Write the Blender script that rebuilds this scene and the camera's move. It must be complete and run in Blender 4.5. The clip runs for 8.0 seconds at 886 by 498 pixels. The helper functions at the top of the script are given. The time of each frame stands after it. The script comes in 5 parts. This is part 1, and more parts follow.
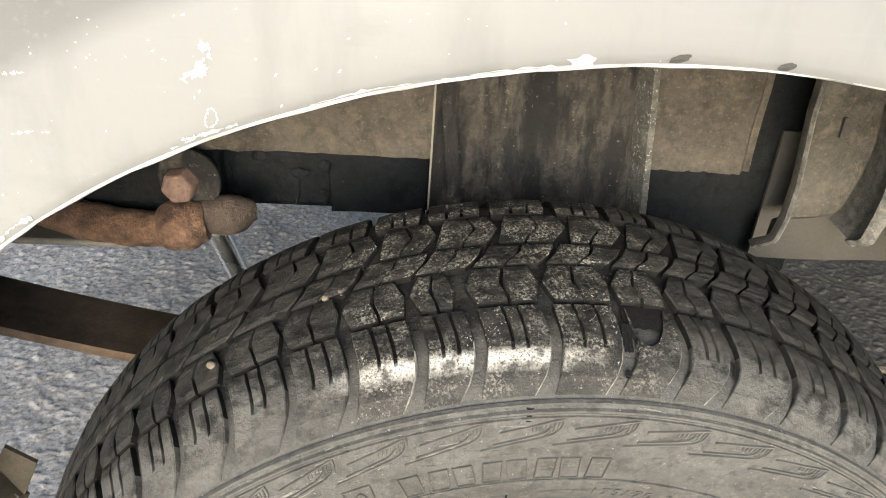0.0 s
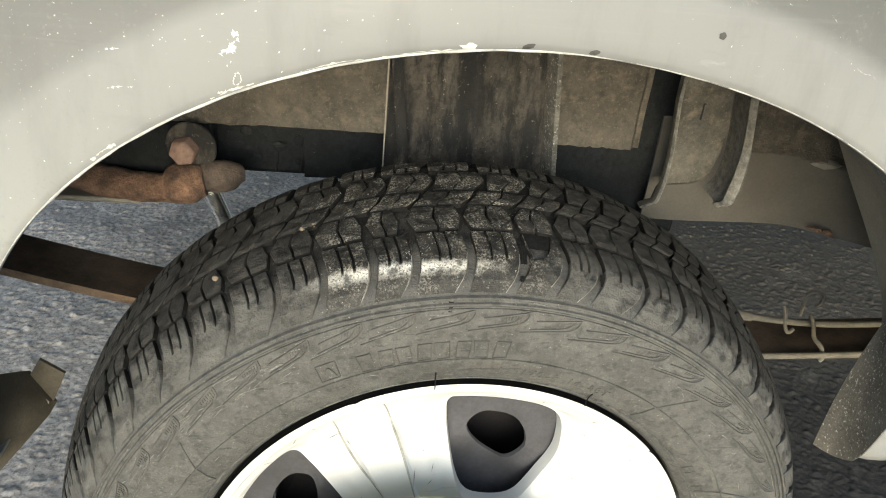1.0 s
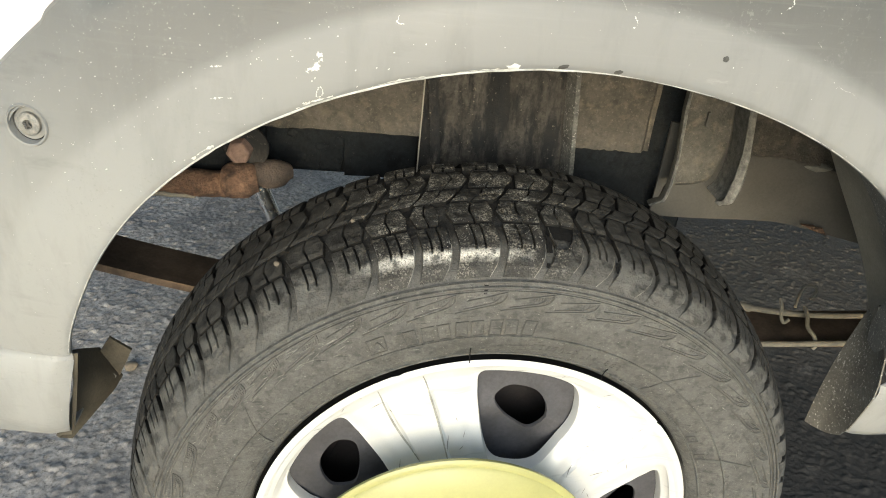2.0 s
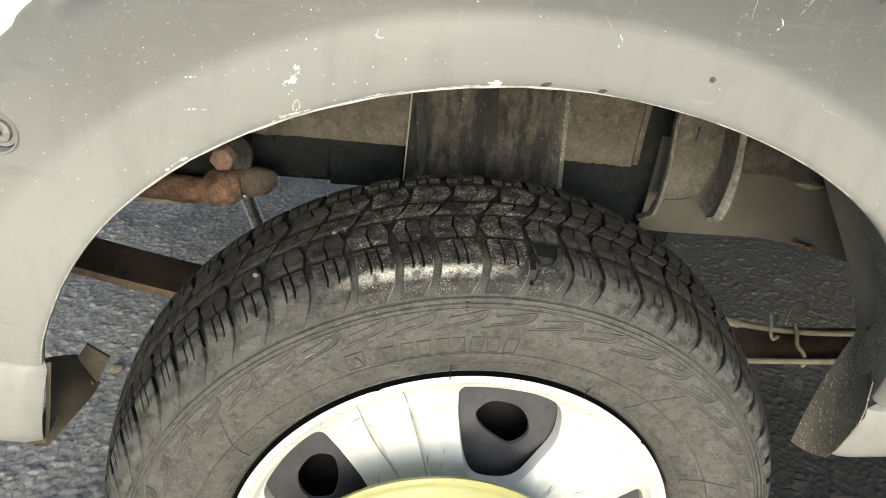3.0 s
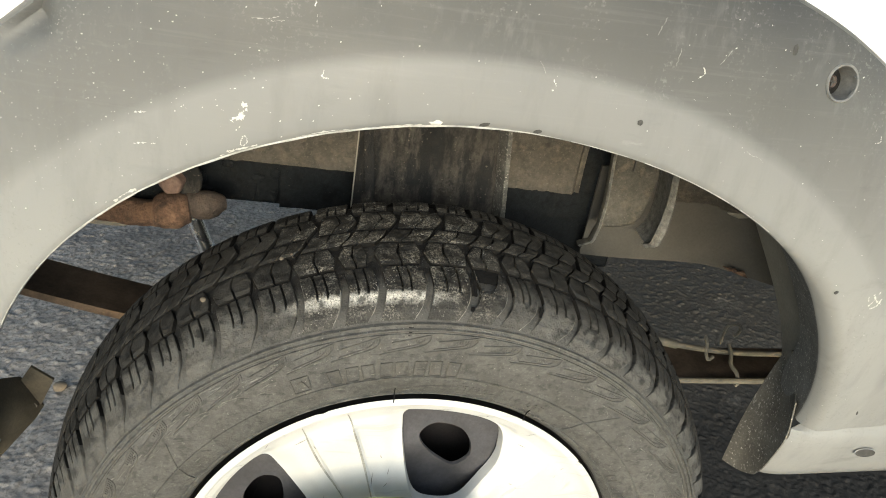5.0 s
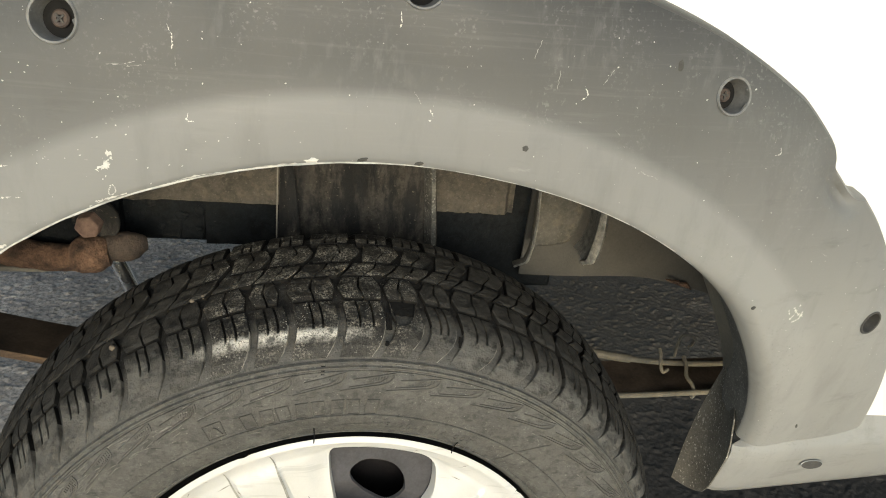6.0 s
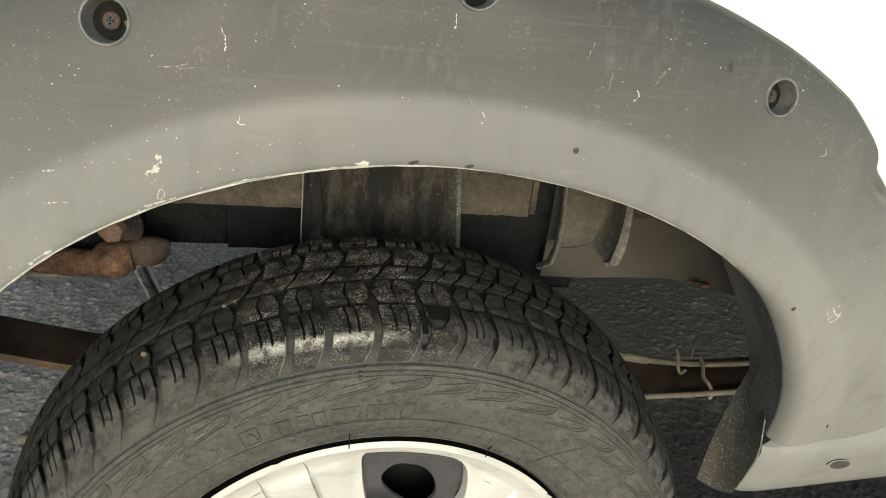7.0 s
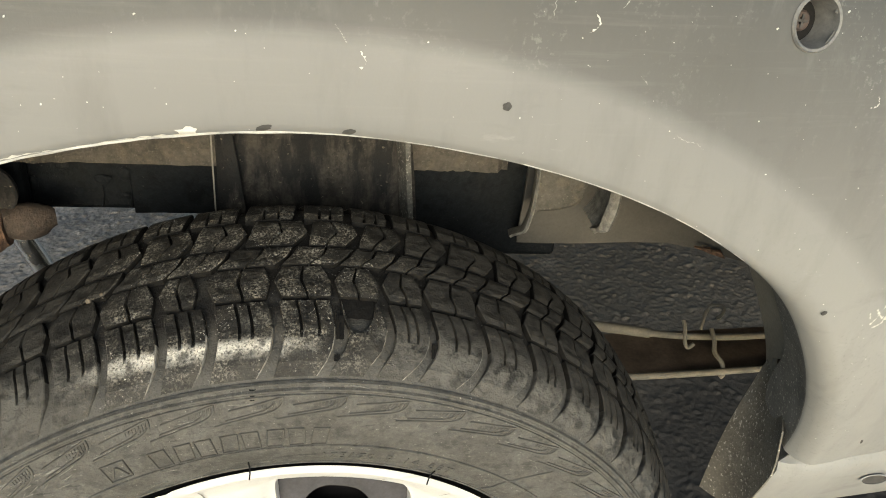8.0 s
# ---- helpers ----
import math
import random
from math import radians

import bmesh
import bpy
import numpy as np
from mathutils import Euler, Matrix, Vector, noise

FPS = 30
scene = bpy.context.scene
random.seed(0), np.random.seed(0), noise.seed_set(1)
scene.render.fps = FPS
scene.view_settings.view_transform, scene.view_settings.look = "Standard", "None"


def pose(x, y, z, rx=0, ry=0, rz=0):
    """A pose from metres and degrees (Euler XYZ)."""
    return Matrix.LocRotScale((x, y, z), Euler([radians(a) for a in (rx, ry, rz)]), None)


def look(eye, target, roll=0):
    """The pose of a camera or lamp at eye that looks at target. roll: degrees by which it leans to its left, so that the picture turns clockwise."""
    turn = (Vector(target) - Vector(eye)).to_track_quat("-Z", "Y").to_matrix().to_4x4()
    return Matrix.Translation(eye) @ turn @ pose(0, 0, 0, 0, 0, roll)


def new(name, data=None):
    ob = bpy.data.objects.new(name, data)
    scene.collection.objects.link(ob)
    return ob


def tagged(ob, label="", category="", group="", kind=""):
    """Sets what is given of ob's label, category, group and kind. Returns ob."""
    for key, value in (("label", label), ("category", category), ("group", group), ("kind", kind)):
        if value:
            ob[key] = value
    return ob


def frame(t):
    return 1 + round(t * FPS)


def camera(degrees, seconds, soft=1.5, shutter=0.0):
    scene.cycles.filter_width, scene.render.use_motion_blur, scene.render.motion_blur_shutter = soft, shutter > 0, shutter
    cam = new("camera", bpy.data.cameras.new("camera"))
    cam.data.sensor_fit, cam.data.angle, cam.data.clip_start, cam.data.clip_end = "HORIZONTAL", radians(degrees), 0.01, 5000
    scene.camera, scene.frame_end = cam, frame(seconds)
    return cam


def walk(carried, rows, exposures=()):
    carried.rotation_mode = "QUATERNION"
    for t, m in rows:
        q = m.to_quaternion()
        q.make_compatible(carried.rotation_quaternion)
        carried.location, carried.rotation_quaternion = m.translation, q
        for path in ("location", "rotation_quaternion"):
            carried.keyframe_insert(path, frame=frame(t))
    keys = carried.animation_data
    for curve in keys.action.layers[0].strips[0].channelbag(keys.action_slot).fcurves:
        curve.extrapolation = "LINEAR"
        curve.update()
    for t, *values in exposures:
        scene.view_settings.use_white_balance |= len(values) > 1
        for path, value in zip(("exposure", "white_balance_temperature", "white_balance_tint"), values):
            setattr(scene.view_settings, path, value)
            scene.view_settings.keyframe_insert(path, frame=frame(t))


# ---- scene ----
EXPOSURES = [(0.0, 1.85, 6250, 9), (0.3, 1.75, 6250, 8), (0.5, 1.5, 6250, 6), (0.7, 1.42, 6250, 5), (1.0, 1.41, 6250, 4), (1.5, 1.31, 6250, 4), (4.0, 1.25, 6300, 4), (5.5, 1.02, 6350, 4), (6.0, 0.82, 6400, 4), (6.5, 0.61, 6450, 3), (7.2, 0.75, 6500, 3), (8.0, 1.08, 6600, 4)]
cam = camera(57.04, 8.0, soft=1.0)
# seconds, eye in metres, turn in degrees
PATH = [
    (0.0, -0.0853, -0.2829, 0.7873, 59.34, -3.80, -2.01),
    (0.1, -0.0910, -0.2891, 0.7885, 58.97, -4.22, -3.23),
    (0.2, -0.0967, -0.2966, 0.7873, 58.90, -4.48, -4.13),
    (0.3, -0.1034, -0.3064, 0.7998, 59.23, -4.62, -4.77),
    (0.4, -0.1067, -0.3185, 0.8212, 59.34, -4.54, -5.00),
    (0.5, -0.1036, -0.3372, 0.8377, 59.57, -4.09, -4.96),
    (0.6, -0.1009, -0.3577, 0.8481, 59.20, -4.22, -4.91),
    (0.7, -0.0939, -0.3799, 0.8406, 59.27, -4.28, -4.70),
    (0.8, -0.0872, -0.3985, 0.8258, 59.63, -4.71, -4.48),
    (0.9, -0.0820, -0.4113, 0.8184, 59.89, -5.10, -4.28),
    (1.0, -0.0811, -0.4222, 0.8221, 60.01, -5.33, -3.99),
    (1.2, -0.0916, -0.4385, 0.8285, 60.11, -5.33, -4.08),
    (1.5, -0.1077, -0.4770, 0.8389, 59.95, -5.67, -3.73),
    (1.7, -0.1136, -0.4852, 0.8494, 59.92, -5.58, -3.90),
    (2.8, -0.1041, -0.4774, 0.8457, 60.31, -6.49, -3.05),
    (3.0, -0.1019, -0.4725, 0.8532, 60.03, -6.75, -3.34),
    (3.2, -0.1036, -0.4710, 0.8539, 60.18, -6.85, -3.63),
    (3.5, -0.1023, -0.4704, 0.8604, 60.12, -6.89, -3.94),
    (3.7, -0.0998, -0.4698, 0.8541, 60.14, -7.20, -4.55),
    (4.0, -0.0926, -0.4712, 0.8583, 60.35, -7.72, -5.13),
    (4.2, -0.0901, -0.4690, 0.8680, 60.43, -8.02, -5.53),
    (5.3, -0.1005, -0.4876, 0.8734, 61.65, -8.76, -6.03),
    (5.5, -0.0944, -0.4821, 0.8770, 61.86, -8.42, -6.18),
    (5.7, -0.0802, -0.4817, 0.8853, 62.20, -7.56, -6.82),
    (5.8, -0.0672, -0.4775, 0.8866, 62.29, -7.08, -7.27),
    (6.0, -0.0380, -0.4716, 0.8847, 62.37, -6.20, -7.70),
    (6.2, -0.0265, -0.4658, 0.8873, 62.46, -5.78, -8.45),
    (6.5, -0.0297, -0.4612, 0.8834, 62.45, -5.69, -8.98),
    (6.7, -0.0453, -0.4631, 0.8795, 62.45, -5.91, -8.90),
    (6.8, -0.0548, -0.4645, 0.8774, 62.66, -6.02, -9.02),
    (7.0, -0.0711, -0.4631, 0.8802, 62.58, -6.31, -8.68),
    (7.2, -0.0781, -0.4630, 0.8762, 62.32, -6.84, -8.64),
    (7.3, -0.0740, -0.4669, 0.8755, 62.30, -7.12, -8.52),
    (7.5, -0.0501, -0.4580, 0.8838, 61.78, -7.54, -8.04),
    (7.6, -0.0365, -0.4470, 0.8855, 61.33, -7.61, -8.01),
    (7.7, -0.0223, -0.4396, 0.8867, 60.86, -7.44, -7.62),
    (7.8, -0.0067, -0.4180, 0.8820, 59.76, -6.98, -7.20),
    (7.9, 0.0041, -0.3837, 0.8672, 58.19, -5.92, -7.15),
    (8.0, 0.0094, -0.3402, 0.8480, 57.42, -5.16, -7.28),
]
walk(cam, [(t, pose(x, y, z, rx, ry, rz)) for t, x, y, z, rx, ry, rz in PATH], EXPOSURES)

# ---- light ----
world = bpy.data.worlds.new("sky")
scene.world = world
world.use_nodes = True
wn = world.node_tree.nodes
bg = wn["Background"]
sky = wn.new("ShaderNodeTexSky")
sky.sky_type = "NISHITA"
sky.sun_disc = False
SUN_EL, SUN_AZ = 14.0, 184.0
sky.sun_elevation, sky.sun_rotation = radians(SUN_EL), radians(SUN_AZ)
sky.air_density, sky.dust_density, sky.ozone_density = 0.9, 1.8, 0.8
world.node_tree.links.new(sky.outputs[0], bg.inputs[0])
bg.inputs[1].default_value = 0.13
sun_data = bpy.data.lights.new("sun", "SUN")
sun_data.energy, sun_data.angle, sun_data.color = 1.5, radians(45), (0.96, 1.0, 1.03)
sun_lamp = new("sun", sun_data)
sun_dir = Vector((math.sin(radians(SUN_AZ)) * math.cos(radians(SUN_EL)), math.cos(radians(SUN_AZ)) * math.cos(radians(SUN_EL)), math.sin(radians(SUN_EL))))
sun_lamp.matrix_world = look(sun_dir * 20, (0, 0, 0))


# ---- materials ----
def material(name, base, rough=0.6, metal=0.0, var=0.3, scale=30.0, fine=260.0, bump=0.25, dist=0.001, tint=None, coat=0.0, extra=None, spec=0.5):
    """Noise-varied surface: colour mixed between two tones at two scales, fine relief, uneven gloss."""
    m = bpy.data.materials.new(name)
    m.use_nodes = True
    nt = m.node_tree
    nd, ln = nt.nodes, nt.links
    bs = nd["Principled BSDF"]
    geo = nd.new("ShaderNodeNewGeometry")
    oi = nd.new("ShaderNodeObjectInfo")
    add = nd.new("ShaderNodeVectorMath")
    add.operation = "ADD"
    ln.new(geo.outputs["Position"], add.inputs[0])
    n1 = nd.new("ShaderNodeTexNoise")
    n1.inputs["Scale"].default_value, n1.inputs["Detail"].default_value, n1.inputs["Roughness"].default_value = scale, 6, 0.6
    n2 = nd.new("ShaderNodeTexNoise")
    n2.inputs["Scale"].default_value, n2.inputs["Detail"].default_value, n2.inputs["Roughness"].default_value = fine, 5, 0.7
    for n in (n1, n2):
        ln.new(add.outputs[0], n.inputs["Vector"])
    r1 = nd.new("ShaderNodeValToRGB")
    r1.color_ramp.elements[0].position, r1.color_ramp.elements[1].position = 0.32, 0.68
    a = [c * (1 - var) for c in base]
    b = [min(1, c * (1 + var)) for c in (tint or base)]
    r1.color_ramp.elements[0].color, r1.color_ramp.elements[1].color = (*a, 1), (*b, 1)
    ln.new(n1.outputs["Fac"], r1.inputs[0])
    r2 = nd.new("ShaderNodeMapRange")
    r2.inputs[1].default_value, r2.inputs[2].default_value = 0.3, 0.7
    r2.inputs[3].default_value, r2.inputs[4].default_value = 1 - var * 0.6, 1 + var * 0.6
    ln.new(n2.outputs["Fac"], r2.inputs[0])
    mul = nd.new("ShaderNodeVectorMath")
    mul.operation = "SCALE"
    ln.new(r1.outputs[0], mul.inputs[0])
    ln.new(r2.outputs[0], mul.inputs["Scale"])
    col = mul.outputs[0]
    if extra:
        col = extra(nd, ln, geo, col)
    ln.new(col, bs.inputs["Base Color"])
    rr = nd.new("ShaderNodeMapRange")
    rr.inputs[1].default_value, rr.inputs[2].default_value = 0.3, 0.7
    rr.inputs[3].default_value, rr.inputs[4].default_value = max(0.03, rough - 0.1), min(1, rough + 0.1)
    ln.new(n1.outputs["Fac"], rr.inputs[0])
    ln.new(rr.outputs[0], bs.inputs["Roughness"])
    bs.inputs["Metallic"].default_value = metal
    bs.inputs["Coat Weight"].default_value = coat
    bs.inputs["Specular IOR Level"].default_value = spec
    if bump:
        bp = nd.new("ShaderNodeBump")
        bp.inputs["Strength"].default_value, bp.inputs["Distance"].default_value = bump, dist
        ln.new(n2.outputs["Fac"], bp.inputs["Height"])
        ln.new(bp.outputs[0], bs.inputs["Normal"])
    return m


def blend(nd, ln, fac, under, colour):
    mx = nd.new("ShaderNodeMix")
    mx.data_type = "RGBA"
    ln.new(fac, mx.inputs["Factor"])
    ln.new(under, mx.inputs["A"])
    mx.inputs["B"].default_value = (*colour, 1)
    return mx.outputs["Result"]


def noise_mask(nd, ln, vec, scale, lo, hi, detail=5, stretch=None):
    if stretch:
        mp = nd.new("ShaderNodeMapping")
        mp.inputs["Scale"].default_value = stretch
        ln.new(vec, mp.inputs["Vector"])
        vec = mp.outputs[0]
    n = nd.new("ShaderNodeTexNoise")
    n.inputs["Scale"].default_value, n.inputs["Detail"].default_value, n.inputs["Roughness"].default_value = scale, detail, 0.65
    ln.new(vec, n.inputs["Vector"])
    mr = nd.new("ShaderNodeMapRange")
    mr.inputs[1].default_value, mr.inputs[2].default_value = lo, hi
    ln.new(n.outputs["Fac"], mr.inputs[0])
    return mr.outputs[0]


def times(nd, ln, a, b):
    mt = nd.new("ShaderNodeMath")
    mt.operation = "MULTIPLY"
    ln.new(a, mt.inputs[0])
    if isinstance(b, float):
        mt.inputs[1].default_value = b
    else:
        ln.new(b, mt.inputs[1])
    return mt.outputs[0]


def band(nd, ln, geo, axis, centre, half, soft):
    """1 within half of centre along a world axis, fading over soft."""
    sp = nd.new("ShaderNodeSeparateXYZ")
    ln.new(geo.outputs["Position"], sp.inputs[0])
    d = nd.new("ShaderNodeMath")
    d.operation = "SUBTRACT"
    ln.new(sp.outputs[axis], d.inputs[0])
    d.inputs[1].default_value = centre
    ab = nd.new("ShaderNodeMath")
    ab.operation = "ABSOLUTE"
    ln.new(d.outputs[0], ab.inputs[0])
    mr = nd.new("ShaderNodeMapRange")
    mr.inputs[1].default_value, mr.inputs[2].default_value = half + soft, half
    ln.new(ab.outputs[0], mr.inputs[0])
    return mr.outputs[0]


def flare_wear_and_light(nd, ln, geo, col):
    pos = geo.outputs["Position"]
    # light on the lower, outward-bulging part, put into the colour over a dark base
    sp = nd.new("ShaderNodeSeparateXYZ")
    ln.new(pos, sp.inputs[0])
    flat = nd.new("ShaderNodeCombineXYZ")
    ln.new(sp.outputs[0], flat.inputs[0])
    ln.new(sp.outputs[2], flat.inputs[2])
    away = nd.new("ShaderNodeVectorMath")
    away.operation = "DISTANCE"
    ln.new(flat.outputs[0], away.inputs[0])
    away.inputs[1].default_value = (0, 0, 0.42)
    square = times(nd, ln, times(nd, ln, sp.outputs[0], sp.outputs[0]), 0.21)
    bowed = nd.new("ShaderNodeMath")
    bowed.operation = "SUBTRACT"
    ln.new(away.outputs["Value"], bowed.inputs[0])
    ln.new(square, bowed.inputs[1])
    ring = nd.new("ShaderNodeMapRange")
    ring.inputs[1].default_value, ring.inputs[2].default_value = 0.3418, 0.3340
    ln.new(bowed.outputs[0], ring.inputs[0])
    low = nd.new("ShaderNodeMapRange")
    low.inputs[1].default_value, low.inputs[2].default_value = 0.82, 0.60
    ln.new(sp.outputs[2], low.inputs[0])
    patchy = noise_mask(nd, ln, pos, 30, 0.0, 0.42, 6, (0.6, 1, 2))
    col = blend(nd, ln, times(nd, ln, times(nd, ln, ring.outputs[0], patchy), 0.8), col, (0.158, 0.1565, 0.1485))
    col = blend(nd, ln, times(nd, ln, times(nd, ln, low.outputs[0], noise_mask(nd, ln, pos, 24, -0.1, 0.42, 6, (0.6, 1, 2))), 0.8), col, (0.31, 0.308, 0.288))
    # pale dry scratches, specks and a few long rubs along the panel
    col = blend(nd, ln, times(nd, ln, noise_mask(nd, ln, pos, 40, 0.55, 0.75, 6, (0.35, 1, 8)), 0.13), col, (0.26, 0.255, 0.235))
    col = blend(nd, ln, times(nd, ln, times(nd, ln, noise_mask(nd, ln, pos, 90, 0.50, 0.70, 7, (2.0, 1, 0.7)), noise_mask(nd, ln, pos, 14, 0.48, 0.66, 4)), 0.3), col, (0.2, 0.198, 0.185))
    col = blend(nd, ln, times(nd, ln, times(nd, ln, noise_mask(nd, ln, pos, 420, 0.56, 0.66, 5), noise_mask(nd, ln, pos, 16, 0.46, 0.62, 6, (1.6, 1, 0.7))), 0.6), col, (0.2, 0.198, 0.185))
    col = blend(nd, ln, times(nd, ln, noise_mask(nd, ln, pos, 26, 0.5, 0.75, 7, (2.2, 1, 0.6)), 0.22), col, (0.07, 0.069, 0.065))
    col = blend(nd, ln, times(nd, ln, noise_mask(nd, ln, pos, 330, 0.755, 0.80, 2), 0.8), col, (0.7, 0.69, 0.64))
    col = blend(nd, ln, times(nd, ln, times(nd, ln, noise_mask(nd, ln, pos, 150, 0.62, 0.72, 6, (0.5, 1, 1.5)), noise_mask(nd, ln, pos, 22, 0.55, 0.7, 2)), 0.12), col, (0.6, 0.59, 0.54))
    return col


def tyre_dust_and_groove_shade(nd, ln, geo, col):
    pos = geo.outputs["Position"]
    # grey-brown road dust, thicker in places and rubbed off in others, with pale grit
    col = blend(nd, ln, times(nd, ln, noise_mask(nd, ln, pos, 34, 0.3, 0.65, 8), 0.6), col, (0.10, 0.0965, 0.086))
    col = blend(nd, ln, times(nd, ln, noise_mask(nd, ln, pos, 150, 0.50, 0.62, 9), 0.62), col, (0.042, 0.041, 0.037))
    col = blend(nd, ln, times(nd, ln, noise_mask(nd, ln, pos, 120, 0.60, 0.66, 8, (0.35, 1, 2.4)), 0.6), col, (0.024, 0.023, 0.022))
    col = blend(nd, ln, times(nd, ln, noise_mask(nd, ln, pos, 240, 0.54, 0.66, 7), 0.55), col, (0.15, 0.144, 0.128))
    # brown dirt over the shoulder, then near-black: groove shade put into the colour
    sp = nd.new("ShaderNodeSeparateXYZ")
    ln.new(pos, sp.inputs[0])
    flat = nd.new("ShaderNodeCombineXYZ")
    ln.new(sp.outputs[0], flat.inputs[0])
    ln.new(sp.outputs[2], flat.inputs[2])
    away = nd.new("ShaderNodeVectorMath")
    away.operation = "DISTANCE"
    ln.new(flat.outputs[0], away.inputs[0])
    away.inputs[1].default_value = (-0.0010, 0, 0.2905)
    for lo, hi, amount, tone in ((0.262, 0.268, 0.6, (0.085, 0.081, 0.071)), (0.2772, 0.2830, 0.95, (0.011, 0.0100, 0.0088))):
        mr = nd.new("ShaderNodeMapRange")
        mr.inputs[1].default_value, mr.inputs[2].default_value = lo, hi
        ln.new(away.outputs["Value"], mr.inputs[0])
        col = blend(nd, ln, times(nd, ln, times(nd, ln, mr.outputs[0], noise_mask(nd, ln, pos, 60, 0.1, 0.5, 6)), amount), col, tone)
    return blend(nd, ln, times(nd, ln, noise_mask(nd, ln, pos, 560, 0.66, 0.72, 3), 0.7), col, (0.36, 0.345, 0.31))


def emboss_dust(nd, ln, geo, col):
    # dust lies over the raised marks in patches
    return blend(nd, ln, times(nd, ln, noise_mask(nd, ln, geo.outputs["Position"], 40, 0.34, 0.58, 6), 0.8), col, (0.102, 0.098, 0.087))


def tread_dust(nd, ln, geo, col):
    pos = geo.outputs["Position"]
    # dry dust trodden into the crown, and a chalky rub on the outer shoulder
    zone = band(nd, ln, geo, 0, -0.030, 0.060, 0.05)
    clump = noise_mask(nd, ln, pos, 55, 0.43, 0.62, 7)
    col = blend(nd, ln, times(nd, ln, times(nd, ln, zone, noise_mask(nd, ln, pos, 130, 0.46, 0.62, 8)), 0.45), col, (0.055, 0.049, 0.039))
    speck = times(nd, ln, noise_mask(nd, ln, pos, 700, 0.48, 0.58, 7), clump)
    col = blend(nd, ln, times(nd, ln, times(nd, ln, zone, speck), 0.9), col, (0.34, 0.315, 0.26))
    # pale grains put the sparkle of the rubber into the colour
    glint = times(nd, ln, noise_mask(nd, ln, pos, 800, 0.61, 0.66, 3), noise_mask(nd, ln, pos, 48, 0.47, 0.60, 4))
    col = blend(nd, ln, times(nd, ln, times(nd, ln, zone, glint), 0.9), col, (0.75, 0.71, 0.62))
    outside = nd.new("ShaderNodeMath")
    outside.operation = "SUBTRACT"
    outside.inputs[0].default_value = 1.0
    ln.new(zone, outside.inputs[1])
    col = blend(nd, ln, times(nd, ln, times(nd, ln, outside.outputs[0], noise_mask(nd, ln, pos, 38, 0.2, 0.6, 7)), 0.55), col, (0.072, 0.068, 0.060))
    dusty = times(nd, ln, times(nd, ln, outside.outputs[0], band(nd, ln, geo, 1, -0.008, 0.012, 0.014)), noise_mask(nd, ln, pos, 70, 0.15, 0.55, 7))
    col = blend(nd, ln, times(nd, ln, dusty, 0.85), col, (0.15, 0.143, 0.126))
    chalk = times(nd, ln, band(nd, ln, geo, 0, -0.050, 0.030, 0.034), band(nd, ln, geo, 1, -0.0018, 0.0012, 0.0042))
    col = blend(nd, ln, times(nd, ln, times(nd, ln, chalk, noise_mask(nd, ln, pos, 110, 0.36, 0.62, 8)), 0.6), col, (0.18, 0.165, 0.135))
    col = blend(nd, ln, times(nd, ln, times(nd, ln, times(nd, ln, chalk, noise_mask(nd, ln, pos, 45, 0.22, 0.44, 6)), noise_mask(nd, ln, pos, 900, 0.36, 0.50, 6)), 0.95), col, (0.85, 0.81, 0.71))
    col = blend(nd, ln, times(nd, ln, noise_mask(nd, ln, pos, 95, 0.48, 0.60, 8), 0.8), col, (0.010, 0.0096, 0.0088))
    lower = times(nd, ln, band(nd, ln, geo, 1, -0.014, 0.005, 0.011), noise_mask(nd, ln, pos, 45, 0.25, 0.6, 6))
    col = blend(nd, ln, times(nd, ln, lower, 0.6), col, (0.085, 0.080, 0.070))
    return blend(nd, ln, times(nd, ln, noise_mask(nd, ln, pos, 25, 0.45, 0.75, 5), 0.25), col, (0.075, 0.071, 0.062))


def mud(nd, ln, geo, col):
    pos = geo.outputs["Position"]
    col = blend(nd, ln, times(nd, ln, noise_mask(nd, ln, pos, 30, 0.44, 0.54, 8, (1.6, 1, 0.45)), 0.9), col, (0.014, 0.0145, 0.0148))
    col = blend(nd, ln, times(nd, ln, noise_mask(nd, ln, pos, 120, 0.52, 0.60, 8), 0.6), col, (0.022, 0.0205, 0.019))
    return blend(nd, ln, times(nd, ln, noise_mask(nd, ln, pos, 260, 0.64, 0.72, 4), 0.6), col, (0.24, 0.21, 0.16))


def mud_plain(nd, ln, geo, col):
    pos = geo.outputs["Position"]
    col = blend(nd, ln, times(nd, ln, noise_mask(nd, ln, pos, 55, 0.50, 0.66, 8), 0.55), col, (0.03, 0.028, 0.024))
    col = blend(nd, ln, times(nd, ln, noise_mask(nd, ln, pos, 90, 0.52, 0.68, 8), 0.7), col, (0.15, 0.13, 0.095))
    return blend(nd, ln, times(nd, ln, noise_mask(nd, ln, pos, 430, 0.58, 0.68, 6), 0.35), col, (0.24, 0.22, 0.175))


def rust_grime(nd, ln, geo, col):
    pos = geo.outputs["Position"]
    col = blend(nd, ln, times(nd, ln, noise_mask(nd, ln, pos, 60, 0.54, 0.68, 7), 0.5), col, (0.05, 0.036, 0.027))
    return blend(nd, ln, times(nd, ln, noise_mask(nd, ln, pos, 170, 0.60, 0.70, 5), 0.6), col, (0.24, 0.16, 0.10))


def rub(nd, ln, geo, col):
    pos = geo.outputs["Position"]
    return blend(nd, ln, times(nd, ln, noise_mask(nd, ln, pos, 30, 0.6, 0.66, 4, (0.3, 1, 5)), 0.35), col, (0.35, 0.35, 0.33))


